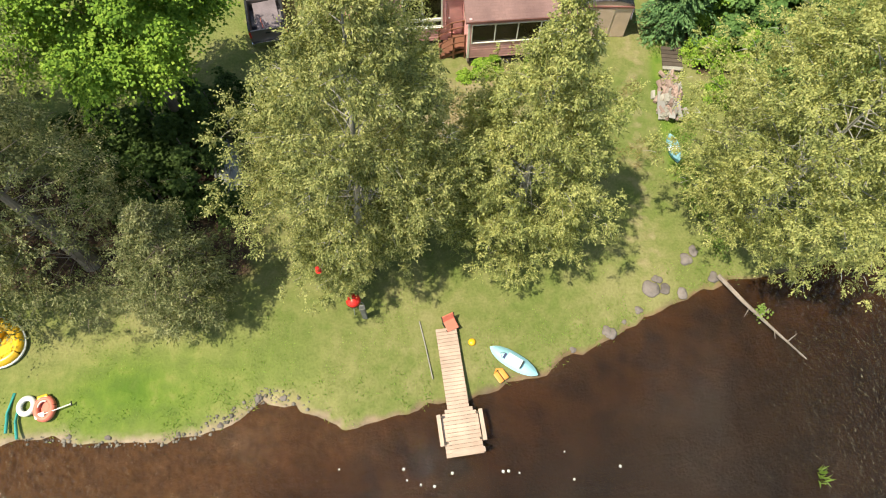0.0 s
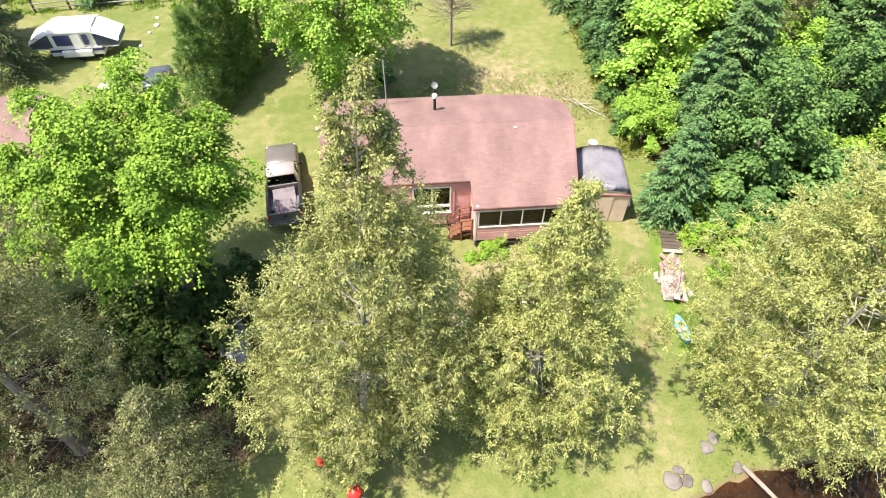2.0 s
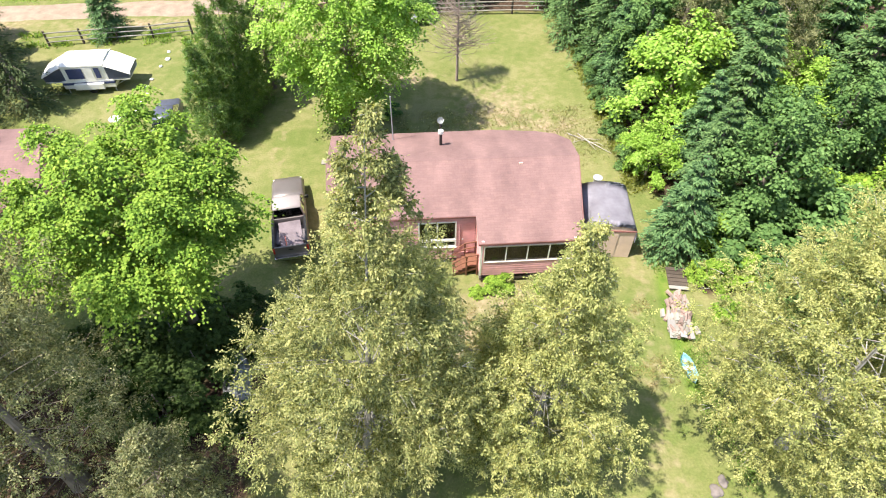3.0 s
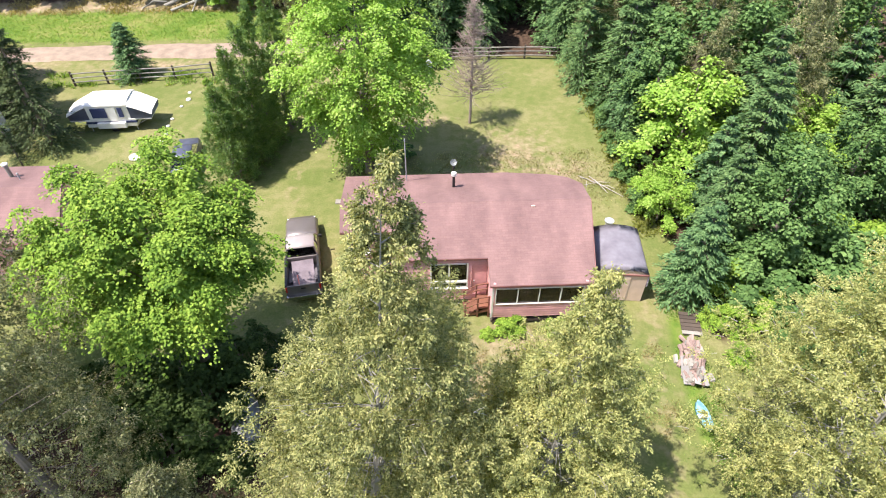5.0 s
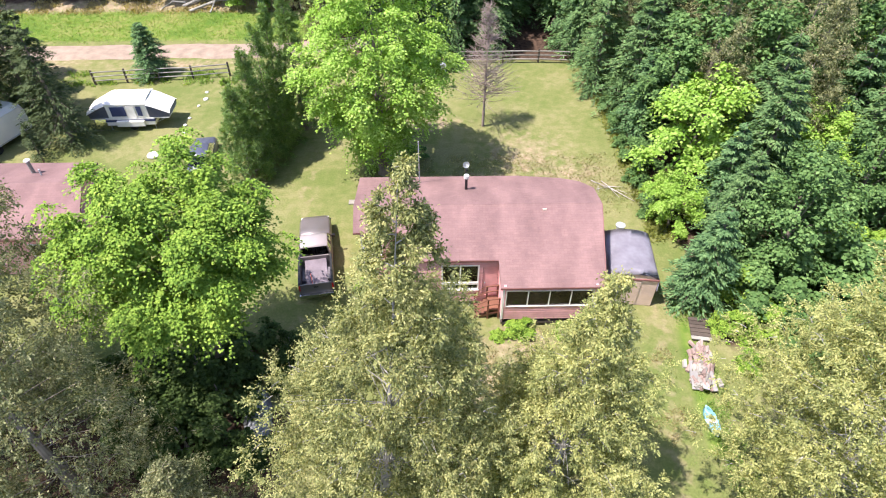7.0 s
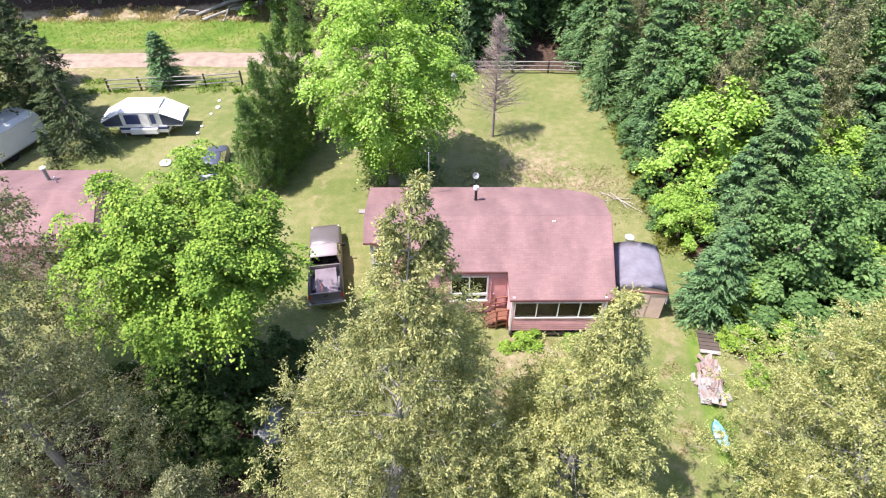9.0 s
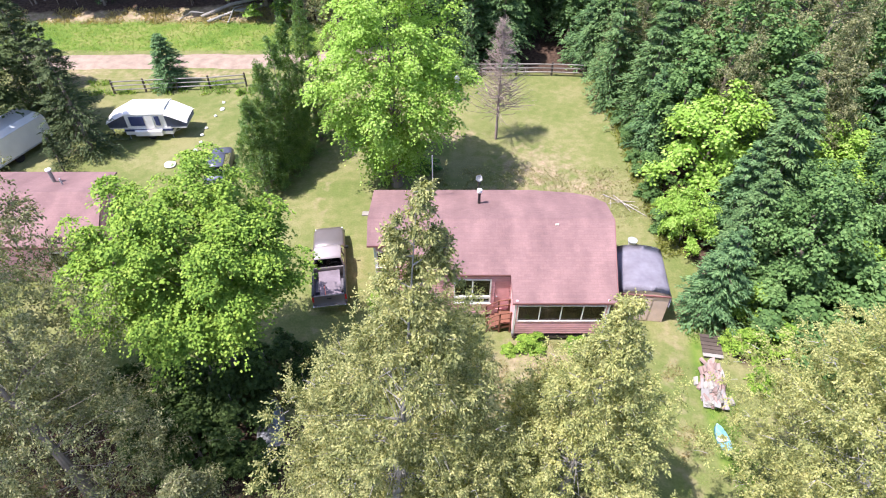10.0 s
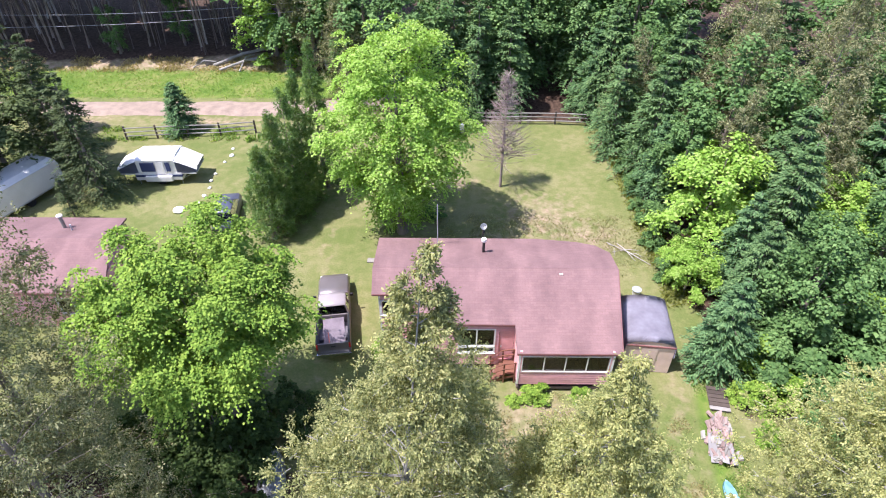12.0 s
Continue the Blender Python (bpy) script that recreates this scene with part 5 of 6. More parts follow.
def build_camper():
    """A pop-up tent trailer with both bed wings drawn out."""
    camp = thing("tent_trailer", "white pop-up tent trailer with navy stripe, bed wings out", "camper", at=(-22.0, 39.9, 0), turn=2)
    part("body", box(-1.75, 1.75, -1.05, 1.05, 0.42, 1.05, 0.05), WHITE, camp)
    part("stripe", box(-1.77, 1.77, -1.07, 1.07, 0.72, 0.9, 0.01), NAVY, camp, "navy painted stripe")
    part("galley_door", box(-0.95, 1.05, -1.32, -1.06, 0.45, 0.86, 0.03), WHITE, camp, "white fold-down step box")
    # canvas middle with its roof
    part("roof", shell([[(-1.45, y, z - 0.1), (-1.45, y, z), (1.45, y, z), (1.45, y, z - 0.1)] for y, z in ((-1.1, 2.18), (-0.5, 2.36), (0.5, 2.36), (1.1, 2.18))]), CANVAS, camp, "white pop-up roof")
    middle = part("canvas", shell([[(-1.7, -1.02, z), (1.7, -1.02, z), (1.7, 1.02, z), (-1.7, 1.02, z)] if z < 1.5 else [(-1.42, -1.04, z), (1.42, -1.04, z), (1.42, 1.04, z), (-1.42, 1.04, z)] for z in (1.05, 2.14)]), CANVAS, camp)
    for x0, x1 in ((-1.15, -0.1), (0.72, 1.05)):
        part("mesh_window", slab([(x0, -1.09), (x1, -1.09), (x1, -1.06), (x0, -1.06)], 1.2, 1.95), NAVY, middle, "dark mesh window")
    part("door_flap", slab([(0.0, -1.10), (0.6, -1.10), (0.6, -1.06), (0.0, -1.06)], 1.05, 2.0), CANVAS, middle)
    for s in (-1, 1):
        part("bed_platform", box(min(s * 1.75, s * 2.84), max(s * 1.75, s * 2.84), -1.0, 1.0, 0.92, 1.0, 0.01), WHITE, camp)
        # the wing: a white sheet that falls from the roof to a low end, with slate side panels below it, their shade
        # put into the colour
        sheet = bmesh.new()
        ridge = [(1.40, 2.26), (1.85, 2.08), (2.4, 1.80), (2.98, 1.50)]
        for (xa, za), (xb, zb) in zip(ridge, ridge[1:]):
            rows = [[(s * x, -1.12 + 0.05 * (x - 1.4), z - 0.16), (s * x, -0.75, z), (s * x, 0.75, z), (s * x, 1.12 - 0.05 * (x - 1.4), z - 0.16)] for x, z in ((xa, za), (xb, zb))]
            for k in range(3):
                sheet.faces.new([sheet.verts.new(p) for p in (rows[0][k], rows[0][k + 1], rows[1][k + 1], rows[1][k])])
        bmesh.ops.remove_doubles(sheet, verts=sheet.verts[:], dist=0.001)
        bmesh.ops.recalc_face_normals(sheet, faces=sheet.faces[:])
        bmesh.ops.solidify(sheet, geom=sheet.faces[:], thickness=0.03)
        wing = part("bed_wing", sheet, CANVAS, camp, "white canvas over the bed wing")
        for y in (-1, 1):
            panel = bmesh.new()
            panel.faces.new([panel.verts.new((s * x, y * d, z)) for x, d, z in ((1.45, 1.03, 1.02), (2.84, 0.99, 1.02), (2.92, 0.98, 1.34), (1.45, 1.05, 2.06))])
            bmesh.ops.solidify(panel, geom=panel.faces[:], thickness=0.02)
            part("side_panel", panel, SHADED_SLATE, wing, "slate-blue canvas side panel, its shade in the colour")
        x = s * 2.85
        part("end_panel", box(min(x, x + s * 0.02), max(x, x + s * 0.02), -0.97, 0.97, 1.0, 1.40, 0), SHADED_SLATE, wing, "slate-blue canvas end, its shade in the colour")
        part("wheel_strut", tube([(s * 2.75, -0.8, 0.95), (s * 1.8, -0.8, 0.5)], 0.02, 6), STEEL, camp)
        for y in (-0.9, 0.9):
            part("jack", tube([(s * 1.6, y, 0.45), (s * 1.6, y, 0.0)], 0.03, 6), STEEL, camp)
    for y in (-0.98, 0.98):
        bm = tube([(0.1, y - 0.09, 0.3), (0.1, y + 0.09, 0.3)], 0.3, 18)
        part("wheel", bm, RUBBER, camp)
    part("tow_bar", tube([(-1.7, 0, 0.42), (-3.3, 0, 0.40)], 0.05, 6), STEEL, camp)
    part("gas_bottle", tube([(-2.1, 0, 0.45), (-2.1, 0, 0.5), (-2.1, 0, 0.85), (-2.1, 0, 0.93)], [0.12, 0.15, 0.15, 0.06], 12), WHITE, camp)
    part("jockey_stand", tube([(-3.2, 0, 0.0), (-3.2, 0, 0.45)], 0.03, 6), STEEL, camp)


build_camper()


def build_trailer():
    """The neighbour's white caravan, half hidden under the spruces."""
    van = thing("caravan", "white caravan half hidden under dark spruces", "caravan", at=(-31.3, 36.3, 0), turn=69)
    smooth_sides = [[(x, -1.15, 0.5), (x, -1.15, 2.3 - c), (x, -0.85, 2.6 - c), (x, 0.85, 2.6 - c), (x, 1.15, 2.3 - c), (x, 1.15, 0.5)] for x, c in ((-3.0, 0.3), (-2.6, 0.0), (2.6, 0.0), (3.0, 0.3))]
    body = part("body", shell(smooth_sides), WHITE, van)
    part("roof_edge", box(-2.6, 2.6, -1.18, -1.13, 2.24, 2.3, 0.01), OFF_WHITE, body)
    part("lower_trim", box(-2.6, 2.6, -1.165, -1.14, 0.52, 0.6, 0), STEEL, body)
    for y in (-1.0, 1.0):
        part("wheel", tube([(0, y - 0.1, 0.33), (0, y + 0.1, 0.33)], 0.33, 18), RUBBER, van)
    for x in (-2.5, 2.5):
        part("jack", tube([(x, 0, 0), (x, 0, 0.5)], 0.05, 6), STEEL, van)


build_trailer()


def build_neighbour():
    house = thing("neighbour_cottage", "neighbour's low cottage with a matching faded red roof", "house")
    slope = lambda x, y: 4.15 - abs(y - 27.0) * 0.30
    roof = part("roof", slab([(-31.5, 27.0), (-19.3, 27.0), (-18.5, 23.55), (-31.5, 23.55)], -0.12, 0, None, slope), SHINGLES, house, "faded red shingle roof")
    part("back_slope", slab([(-31.5, 27.005), (-31.5, 30.3), (-20.1, 30.3), (-19.3, 27.005)], -0.12, 0, None, slope), SHINGLES, roof)
    part("fascia", box(-31.5, -18.5, 23.5, 23.54, 2.93, 3.1), DARK_RED, roof)
    flue = part("flue_pipe", tube([(-22.9, 28.6, 3.5), (-22.9, 28.6, 4.5)], 0.11, 12), CONCRETE, roof, "short grey flue with a white cap")
    part("cap", tube([(-22.9, 28.6, 4.5), (-22.9, 28.6, 4.57), (-22.9, 28.6, 4.65)], [0.18, 0.18, 0.05], 12), OFF_WHITE, flue)
    part("vent", tube([(-22.2, 28.2, 3.6), (-22.2, 28.2, 4.2)], 0.05, 8), STEEL, roof)
    wall, m = siding(house, (-31.2, 23.95), (-19.0, 23.95), 0.1, 2.85, [(9.6, 11.2, 1.2, 2.3)])
    window_in(wall, m, 9.6, 11.2, 1.2, 2.3, 2)
    siding(house, (-19.0, 23.95), (-20.0, 29.9), 0.1, 2.85)
    siding(house, (-20.0, 29.9), (-31.2, 29.9), 0.1, 3.0)
    siding(house, (-31.2, 29.9), (-31.2, 23.95), 0.1, 2.85)
    bm = bmesh.new()
    ring = [(-19.1, 24.1, 2.85), (-19.1, 24.1, 3.12), (-19.45, 26.2, 3.75), (-19.58, 27.0, 4.0), (-20.06, 29.8, 3.16), (-20.06, 29.8, 2.85)]
    a, b = [bm.verts.new(p) for p in ring], [bm.verts.new((p[0] - 0.1, p[1], p[2])) for p in ring]
    bm.faces.new(a)
    bm.faces.new(b[::-1])
    for i in range(6):
        bm.faces.new((a[i], b[i], b[(i + 1) % 6], a[(i + 1) % 6]))
    part("gable", bm, RED_SIDING, house)
    part("base", slab([(-31.2, 24.0), (-19.1, 24.0), (-20.05, 29.85), (-31.2, 29.85)], -0.05, 0.1), CONCRETE, house)


build_neighbour()


def build_shed():
    """A small garden shed under a sheet, with a plywood front."""
    shed = thing("garden_shed", "small plywood shed covered by a grey-blue tarpaulin", "shed", at=(10.75, 22.75, 0), turn=-6)
    n = 9
    rows = []
    for y in (-1.75, -1.2, 0.0, 1.1, 1.75):
        ring = []
        for k in range(n):
            a = math.pi * (k / (n - 1))
            ring.append((-1.28 * math.cos(a), y, 2.0 + 0.36 * math.sin(a) + 0.04 * noise.noise(Vector((k, y * 2, 3)))))
        rows.append([(-1.32, y, 1.15), *ring, (1.32, y, 1.15)])
    bm = bmesh.new()
    vs = [[bm.verts.new(p) for p in row] for row in rows]
    for a, b in zip(vs, vs[1:]):
        for k in range(len(a) - 1):
            bm.faces.new((a[k], a[k + 1], b[k + 1], b[k]))
    bmesh.ops.solidify(bm, geom=bm.faces[:], thickness=0.02)
    smooth(part("tarpaulin", bm, TARP, shed, "grey-blue tarpaulin stretched over hoops"))
    for y, s in ((-1.7, 1), (1.66, -1)):
        front = [( -1.24, 0.0), (1.24, 0.0), (1.24, 1.98), (0.85, 2.2), (0.0, 2.3), (-0.85, 2.2), (-1.24, 1.98)]
        bm = bmesh.new()
        a, b = [bm.verts.new((x, y, z)) for x, z in front], [bm.verts.new((x, y + 0.03, z)) for x, z in front]
        bm.faces.new(a)
        bm.faces.new(b[::-1])
        for i in range(7):
            bm.faces.new((a[i], b[i], b[(i + 1) % 7], a[(i + 1) % 7]))
        wall = part("end_wall", bm, PLYWOOD, shed)
        if s > 0:
            part("door", box(-0.4, 0.4, -1.74, -1.705, 0.05, 1.85, 0.01), PLYWOOD, wall, "plain plywood door")
            part("trim", box(-1.28, 1.28, -1.76, -1.705, 1.92, 2.02, 0.01), DARK_RED, wall)
    for s in (-1, 1):
        part("side_wall", box(s * 1.24 - 0.03, s * 1.24 + 0.03, -1.66, 1.62, 0, 1.92, 0.005), PLYWOOD, shed)


build_shed()


def build_rail_fence(points, label):
    fence = thing("rail_fence", label, "fence")
    ends = [Vector((x, y, ground_z(x, y))) for x, y in points]
    for p in ends:
        part("post", tube([p + Vector((0, 0, -0.1)), p + Vector((0, 0, 1.25))], [0.09, 0.08], 7), DARK_WOOD, fence)
    for i, (a, b) in enumerate(zip(ends, ends[1:])):
        for z in (0.35, 0.72, 1.08):
            lean = 0.05 * noise.noise(Vector((i * 3.1, z * 9, 0)))
            part("rail", tube([a + Vector((0, -0.05, z + lean)), (a + b) / 2 + Vector((0, -0.06, z + 0.02)), b + Vector((0, -0.05, z - lean))], [0.05, 0.055, 0.045], 6), GREY_WOOD, fence)


build_rail_fence([(-27.6, 45.9), (-25.0, 46.1), (-22.4, 46.4), (-19.7, 46.6), (-16.8, 47.2)], "weathered grey split-rail fence with dark posts")
build_rail_fence([(1.6, 49.1), (3.4, 49.0), (6.5, 49.0), (9.6, 49.0), (12.4, 48.8)], "weathered grey rail fence closing the back lawn")


def build_woodpile():
    pile = thing("firewood_pile", "long heap of split firewood lying on the grass", "firewood", at=(13.2, 16.85, 0), turn=-14)
    r = rng(5)
    shapes = []
    for k in range(5):
        long, rad = 0.34 + 0.03 * k, 0.065 + 0.012 * k
        bm = bmesh.new()
        cross = [(0, 0), (rad * 1.9, 0.1 * rad), (rad * 1.5, rad * 1.1), (rad * 0.5, rad * 1.6)]
        a, b = [bm.verts.new((-long / 2, y - rad, z)) for y, z in cross], [bm.verts.new((long / 2, y - rad, z)) for y, z in cross]
        bm.faces.new(a[::-1])
        bm.faces.new(b)
        for i in range(4):
            bm.faces.new((a[i], a[(i + 1) % 4], b[(i + 1) % 4], b[i]))
        me = bpy.data.meshes.new("log")
        bm.to_mesh(me)
        bm.free()
        shapes.append(me)
    for i in range(170):
        v = -1.25 + 2.5 * r.random()
        u = r.normal(0, 0.26)
        top = 0.62 * max(0.12, 1 - (u / 0.72) ** 2) * (1 - 0.3 * abs(v))
        ob = part("log", shapes[i % 5], SPLIT_WOOD if i % 4 else GREY_WOOD, pile)
        ob.matrix_basis = pose(u, v, max(0.0, top * r.random() ** 0.5 - 0.02), r.normal(0, 14), r.normal(0, 9), r.normal(86, 17))
    for i, (x, y, z, rx, rz, wide, long) in enumerate(((-0.42, -1.0, 0.30, 18, 8, 0.34, 0.9), (0.05, -1.15, 0.42, -8, -5, 0.30, 0.8), (0.38, -0.95, 0.40, 12, 15, 0.22, 1.0), (-0.55, -0.5, 0.22, 22, 4, 0.12, 1.1))):
        sheet = part("offcut_board", box(-wide / 2, wide / 2, -long / 2, long / 2, 0, 0.025, 0.004), OFFCUT, pile, "pale offcut board")
        sheet.matrix_basis = pose(x, y, z, rx, 0, rz)
    base = thing("brush_step", "low dark timber platform beside the firewood", "platform", at=(13.9, 19.2, 0), turn=-10)
    for k in range(6):
        part("plank", box(-0.5, 0.5, -0.75 + 0.25 * k, -0.53 + 0.25 * k, 0.12, 0.17, 0.008), DARK_WOOD if k else GREY_WOOD, base)
    for s in (-0.35, 0.35):
        part("bearer", box(s - 0.05, s + 0.05, -0.75, 0.75, -0.02, 0.12, 0.01), DARK_WOOD, base)


build_woodpile()


def hull(long, wide, deep, open_top=True):
    """A small boat's skin, pointed at both ends."""
    bm, rows = bmesh.new(), []
    for i in range(13):
        f = -1 + 2 * i / 12
        half = wide / 2 * (1 - abs(f) ** 2.4) ** 0.75 + 0.012
        lift = 0.25 * deep * abs(f) ** 3
        rows.append([bm.verts.new((s * half, f * long / 2, z + lift)) for s, z in ((-1, deep), (-0.92, deep * 0.45), (-0.5, 0.02), (0, 0), (0.5, 0.02), (0.92, deep * 0.45), (1, deep))])
    for a, b in zip(rows, rows[1:]):
        for k in range(6):
            bm.faces.new((a[k], a[k + 1], b[k + 1], b[k]))
        if not open_top:
            bm.faces.new((a[6], a[0], b[0], b[6]))
    if open_top:
        bmesh.ops.solidify(bm, geom=bm.faces[:], thickness=0.02)
    bmesh.ops.recalc_face_normals(bm, faces=bm.faces[:])
    return bm


def build_boats():
    kayak = thing("kayak", "small light blue sit-on kayak lying at the water's edge", "kayak", at=(3.9, 4.62, -0.02), turn=53.5)
    body = smooth(part("hull", hull(2.15, 0.66, 0.2, False), SKY_PLASTIC, kayak))
    part("seat_well", box(-0.2, 0.2, -0.32, 0.3, 0.195, 0.215, 0.008), OFF_WHITE, body, "pale moulded seat well")
    part("backrest", box(-0.17, 0.17, -0.38, -0.33, 0.2, 0.38, 0.02), BLACK, body)
    part("deck_line", tube([(-0.13, 0.45, 0.215), (0, 0.6, 0.22), (0.13, 0.45, 0.215)], 0.014, 5), BLACK, body)
    part("deck_patch", box(-0.12, 0.12, 0.34, 0.44, 0.195, 0.213, 0.006), NAVY, body)
    life = thing("life_vest", "orange life vest lying beside the kayak", "life vest", at=(3.35, 4.1, 0.0), turn=30)
    for s in (-1, 1):
        part("front_panel", box(s * 0.12 - 0.1, s * 0.12 + 0.1, -0.22, 0.22, 0.0, 0.07, 0.03), ORANGE, life)
    part("collar", tube([(-0.14, 0.22, 0.05), (0, 0.32, 0.06), (0.14, 0.22, 0.05)], 0.04, 8), ORANGE, life)
    sled = thing("plastic_boat", "light blue plastic toy boat lying on the grass", "toy boat", at=(12.62, 13.85, 0.07), turn=4)
    smooth(part("hull", hull(1.5, 0.55, 0.26), SKY_PLASTIC, sled))
    part("thwart", box(-0.24, 0.24, -0.1, 0.1, 0.16, 0.19, 0.01), OFF_WHITE, sled)
    canoe = thing("rowing_boat", "grey aluminium boat upturned in the shade", "boat", at=(-7.9, 14.5, 0.42), turn=10)
    skin = smooth(part("hull", hull(3.6, 1.25, 0.42), STEEL, canoe))
    canoe.matrix_basis = pose(-7.9, 14.5, 0.5, 0, 180, 10)
    part("keel", tube([(0, -1.7, 0.0), (0, 0, -0.02), (0, 1.7, 0.0)], 0.02, 5), STEEL, skin)
    paddle_boat = thing("inflatable_boat", "yellow inflatable boat with a white rim on the grass", "inflatable boat", at=(-16.75, 7.15, 0.02), turn=-25)
    pts = [(1.15 * math.cos(a), 0.78 * math.sin(a), 0.2) for a in (2 * math.pi * k / 28 for k in range(29))]
    rim = smooth(part("tube_ring", tube(pts, 0.22, 12, caps=False), YELLOW, paddle_boat))
    part("rubbing_strip", tube([(x * 1.19, y * 1.27, 0.14) for x, y, z in pts], 0.06, 6, caps=False), OFF_WHITE, rim, "white rubbing strip")
    part("floor", slab([(x * 0.98, y * 0.98) for x, y, z in pts[:-1]], 0.03, 0.1), YELLOW, paddle_boat)
    part("seat", box(-0.22, 0.22, -0.66, 0.66, 0.12, 0.38, 0.1), YELLOW, paddle_boat)


build_boats()


def build_beach_toys():
    for i, (x0, y0, x1, y1) in enumerate(((-15.55, 5.05, -15.58, 3.55), (-15.3, 4.6, -15.12, 3.3))):
        noodle = tagged(smooth(part("pool_noodle", tube([(x0, y0, 0.06), ((x0 + x1) / 2 - 0.1 + 0.02 * i, (y0 + y1) / 2, 0.06), (x1, y1, 0.06)], 0.055, 10), TEAL)), "teal foam pool noodle lying on the grass", "pool noodle", "pool noodles")
    ring = thing("swim_ring", "pale blue inflatable swim ring on the grass", "swim ring", at=(-14.95, 4.5, 0.11))
    pts = [(0.27 * math.cos(a), 0.3 * math.sin(a), 0) for a in (2 * math.pi * k / 20 for k in range(21))]
    smooth(part("tube_ring", tube(pts, 0.11, 10, caps=False), OFF_WHITE, ring))
    part("valve", tube([(0.27, 0, 0.1), (0.27, 0, 0.14)], 0.02, 6), SKY_PLASTIC, ring)
    seat = thing("pool_float", "coral red inflatable float with white trim", "float", at=(-14.25, 4.35, 0.1), turn=15)
    pts = [(0.3 * math.cos(a), 0.4 * math.sin(a), 0) for a in (2 * math.pi * k / 20 for k in range(21))]
    ring_part = smooth(part("tube_ring", tube(pts, 0.13, 10, caps=False), CORAL, seat))
    part("trim", tube([(x * 0.7, y * 0.7, 0.1) for x, y, z in pts[3:10]], 0.03, 6), OFF_WHITE, ring_part)
    part("base", slab([(x, y) for x, y, z in pts[:-1]], -0.08, -0.03), CORAL, seat)
    part("pillow", box(-0.2, 0.2, 0.38, 0.52, -0.02, 0.12, 0.05), YELLOW, seat, "yellow head pillow")
    paddle = thing("paddle", "white plastic paddle resting on the float", "paddle", at=(-13.7, 4.28, 0.2), turn=18)
    part("shaft", tube([(-0.55, 0, 0), (0.5, 0, -0.03)], 0.025, 8), OFF_WHITE, paddle)
    part("blade", box(-0.85, -0.5, -0.1, 0.1, -0.015, 0.015, 0.012), OFF_WHITE, paddle)
    part("grip", tube([(0.5, -0.09, -0.03), (0.5, 0.09, -0.03)], 0.025, 8), BLACK, paddle)


build_beach_toys()


def build_dock():
    dock = thing("dock", "pale weathered plank dock with a wider bench-sided end", "dock", at=(1.45, 4.4, 0.0), turn=3.5)
    top = 0.3
    y = 1.75
    while y > -1.32:
        part("plank", box(-0.42, 0.42, y - 0.135, y, top - 0.035, top, 0.006), PLANK, dock)
        y -= 0.145
    end = y
    while y > -3.05:
        half = 0.42 + 0.28 * min(1.0, (end - y + 0.145) / 0.35)
        part("plank", box(-half, half, y - 0.135, y, top - 0.035, top, 0.006), PLANK, dock)
        y -= 0.145
    for x in (-0.36, 0.36):
        part("joist", box(x - 0.03, x + 0.03, end, 1.75, top - 0.18, top - 0.036), DARK_WOOD, dock)
    for x in (-0.62, 0.0, 0.62):
        part("joist", box(x - 0.03, x + 0.03, -3.05, end - 0.3, top - 0.18, top - 0.036), DARK_WOOD, dock)
    for x, yy in ((-0.36, 1.2), (0.36, 1.2), (-0.36, -0.9), (0.36, -0.9), (-0.6, -2.9), (0.6, -2.9), (-0.6, -1.7), (0.6, -1.7)):
        part("pile", tube([(x, yy, -1.3), (x, yy, top - 0.05)], 0.06, 8), DARK_WOOD, dock)
    for s in (-1, 1):
        side = part("side_bench", box(s * 0.80 - 0.075, s * 0.80 + 0.075, -2.75, -1.6, top + 0.16, top + 0.20, 0.01), PLANK, dock, "raised plank along the dock's edge")
        for yy in (-2.65, -1.7):
            part("bracket", box(min(s * 0.62, s * 0.84), max(s * 0.62, s * 0.84), yy - 0.04, yy + 0.04, top - 0.1, top + 0.16, 0.006), DARK_WOOD, side)
    bench = part("end_bench", box(-0.5, 0.74, -3.16, -2.98, top + 0.28, top + 0.33, 0.01), PLANK, dock, "plank bench across the dock's end")
    for x in (-0.4, 0.62):
        part("bench_leg", box(x - 0.04, x + 0.04, -3.1, -3.03, top - 0.1, top + 0.28, 0.005), DARK_WOOD, bench)
    chair = thing("folding_chair", "low coral folding chair with a dark frame at the dock", "chair", at=(1.56, 6.27, 0.05), turn=20)
    part("seat", box(-0.24, 0.24, -0.24, 0.22, 0.26, 0.31, 0.02), CORAL, chair)
    back = box(-0.24, 0.24, -0.02, 0.03, 0, 0.3, 0.015)
    back.transform(pose(0, 0.22, 0.3, -24, 0, 0))
    part("backrest", back, CORAL, chair, "coral fabric back")
    for s in (-0.26, 0.26):
        part("leg", tube([(s, -0.24, 0.0), (s, 0.2, 0.3)], 0.015, 6), BLACK, chair)
        part("leg", tube([(s, 0.26, 0.0), (s, -0.22, 0.3)], 0.015, 6), BLACK, chair)
        part("back_frame", tube([(s, 0.2, 0.28), (s, 0.35, 0.6)], 0.018, 6), BLACK, chair)
    pole = tagged(part("boat_pole", tube([(0.3, 6.6, 0.04), (0.48, 5.5, 0.05), (0.66, 4.2, 0.03)], 0.028, 7), GREY_WOOD), "long grey pole lying beside the dock", "pole")
    tagged(smooth(part("yellow_float", lump(0.16, 4, 0.6, 0.15, 2), YELLOW)), "small yellow float lying on the grass", "float").location = (2.35, 5.55, 0.06)


build_dock()


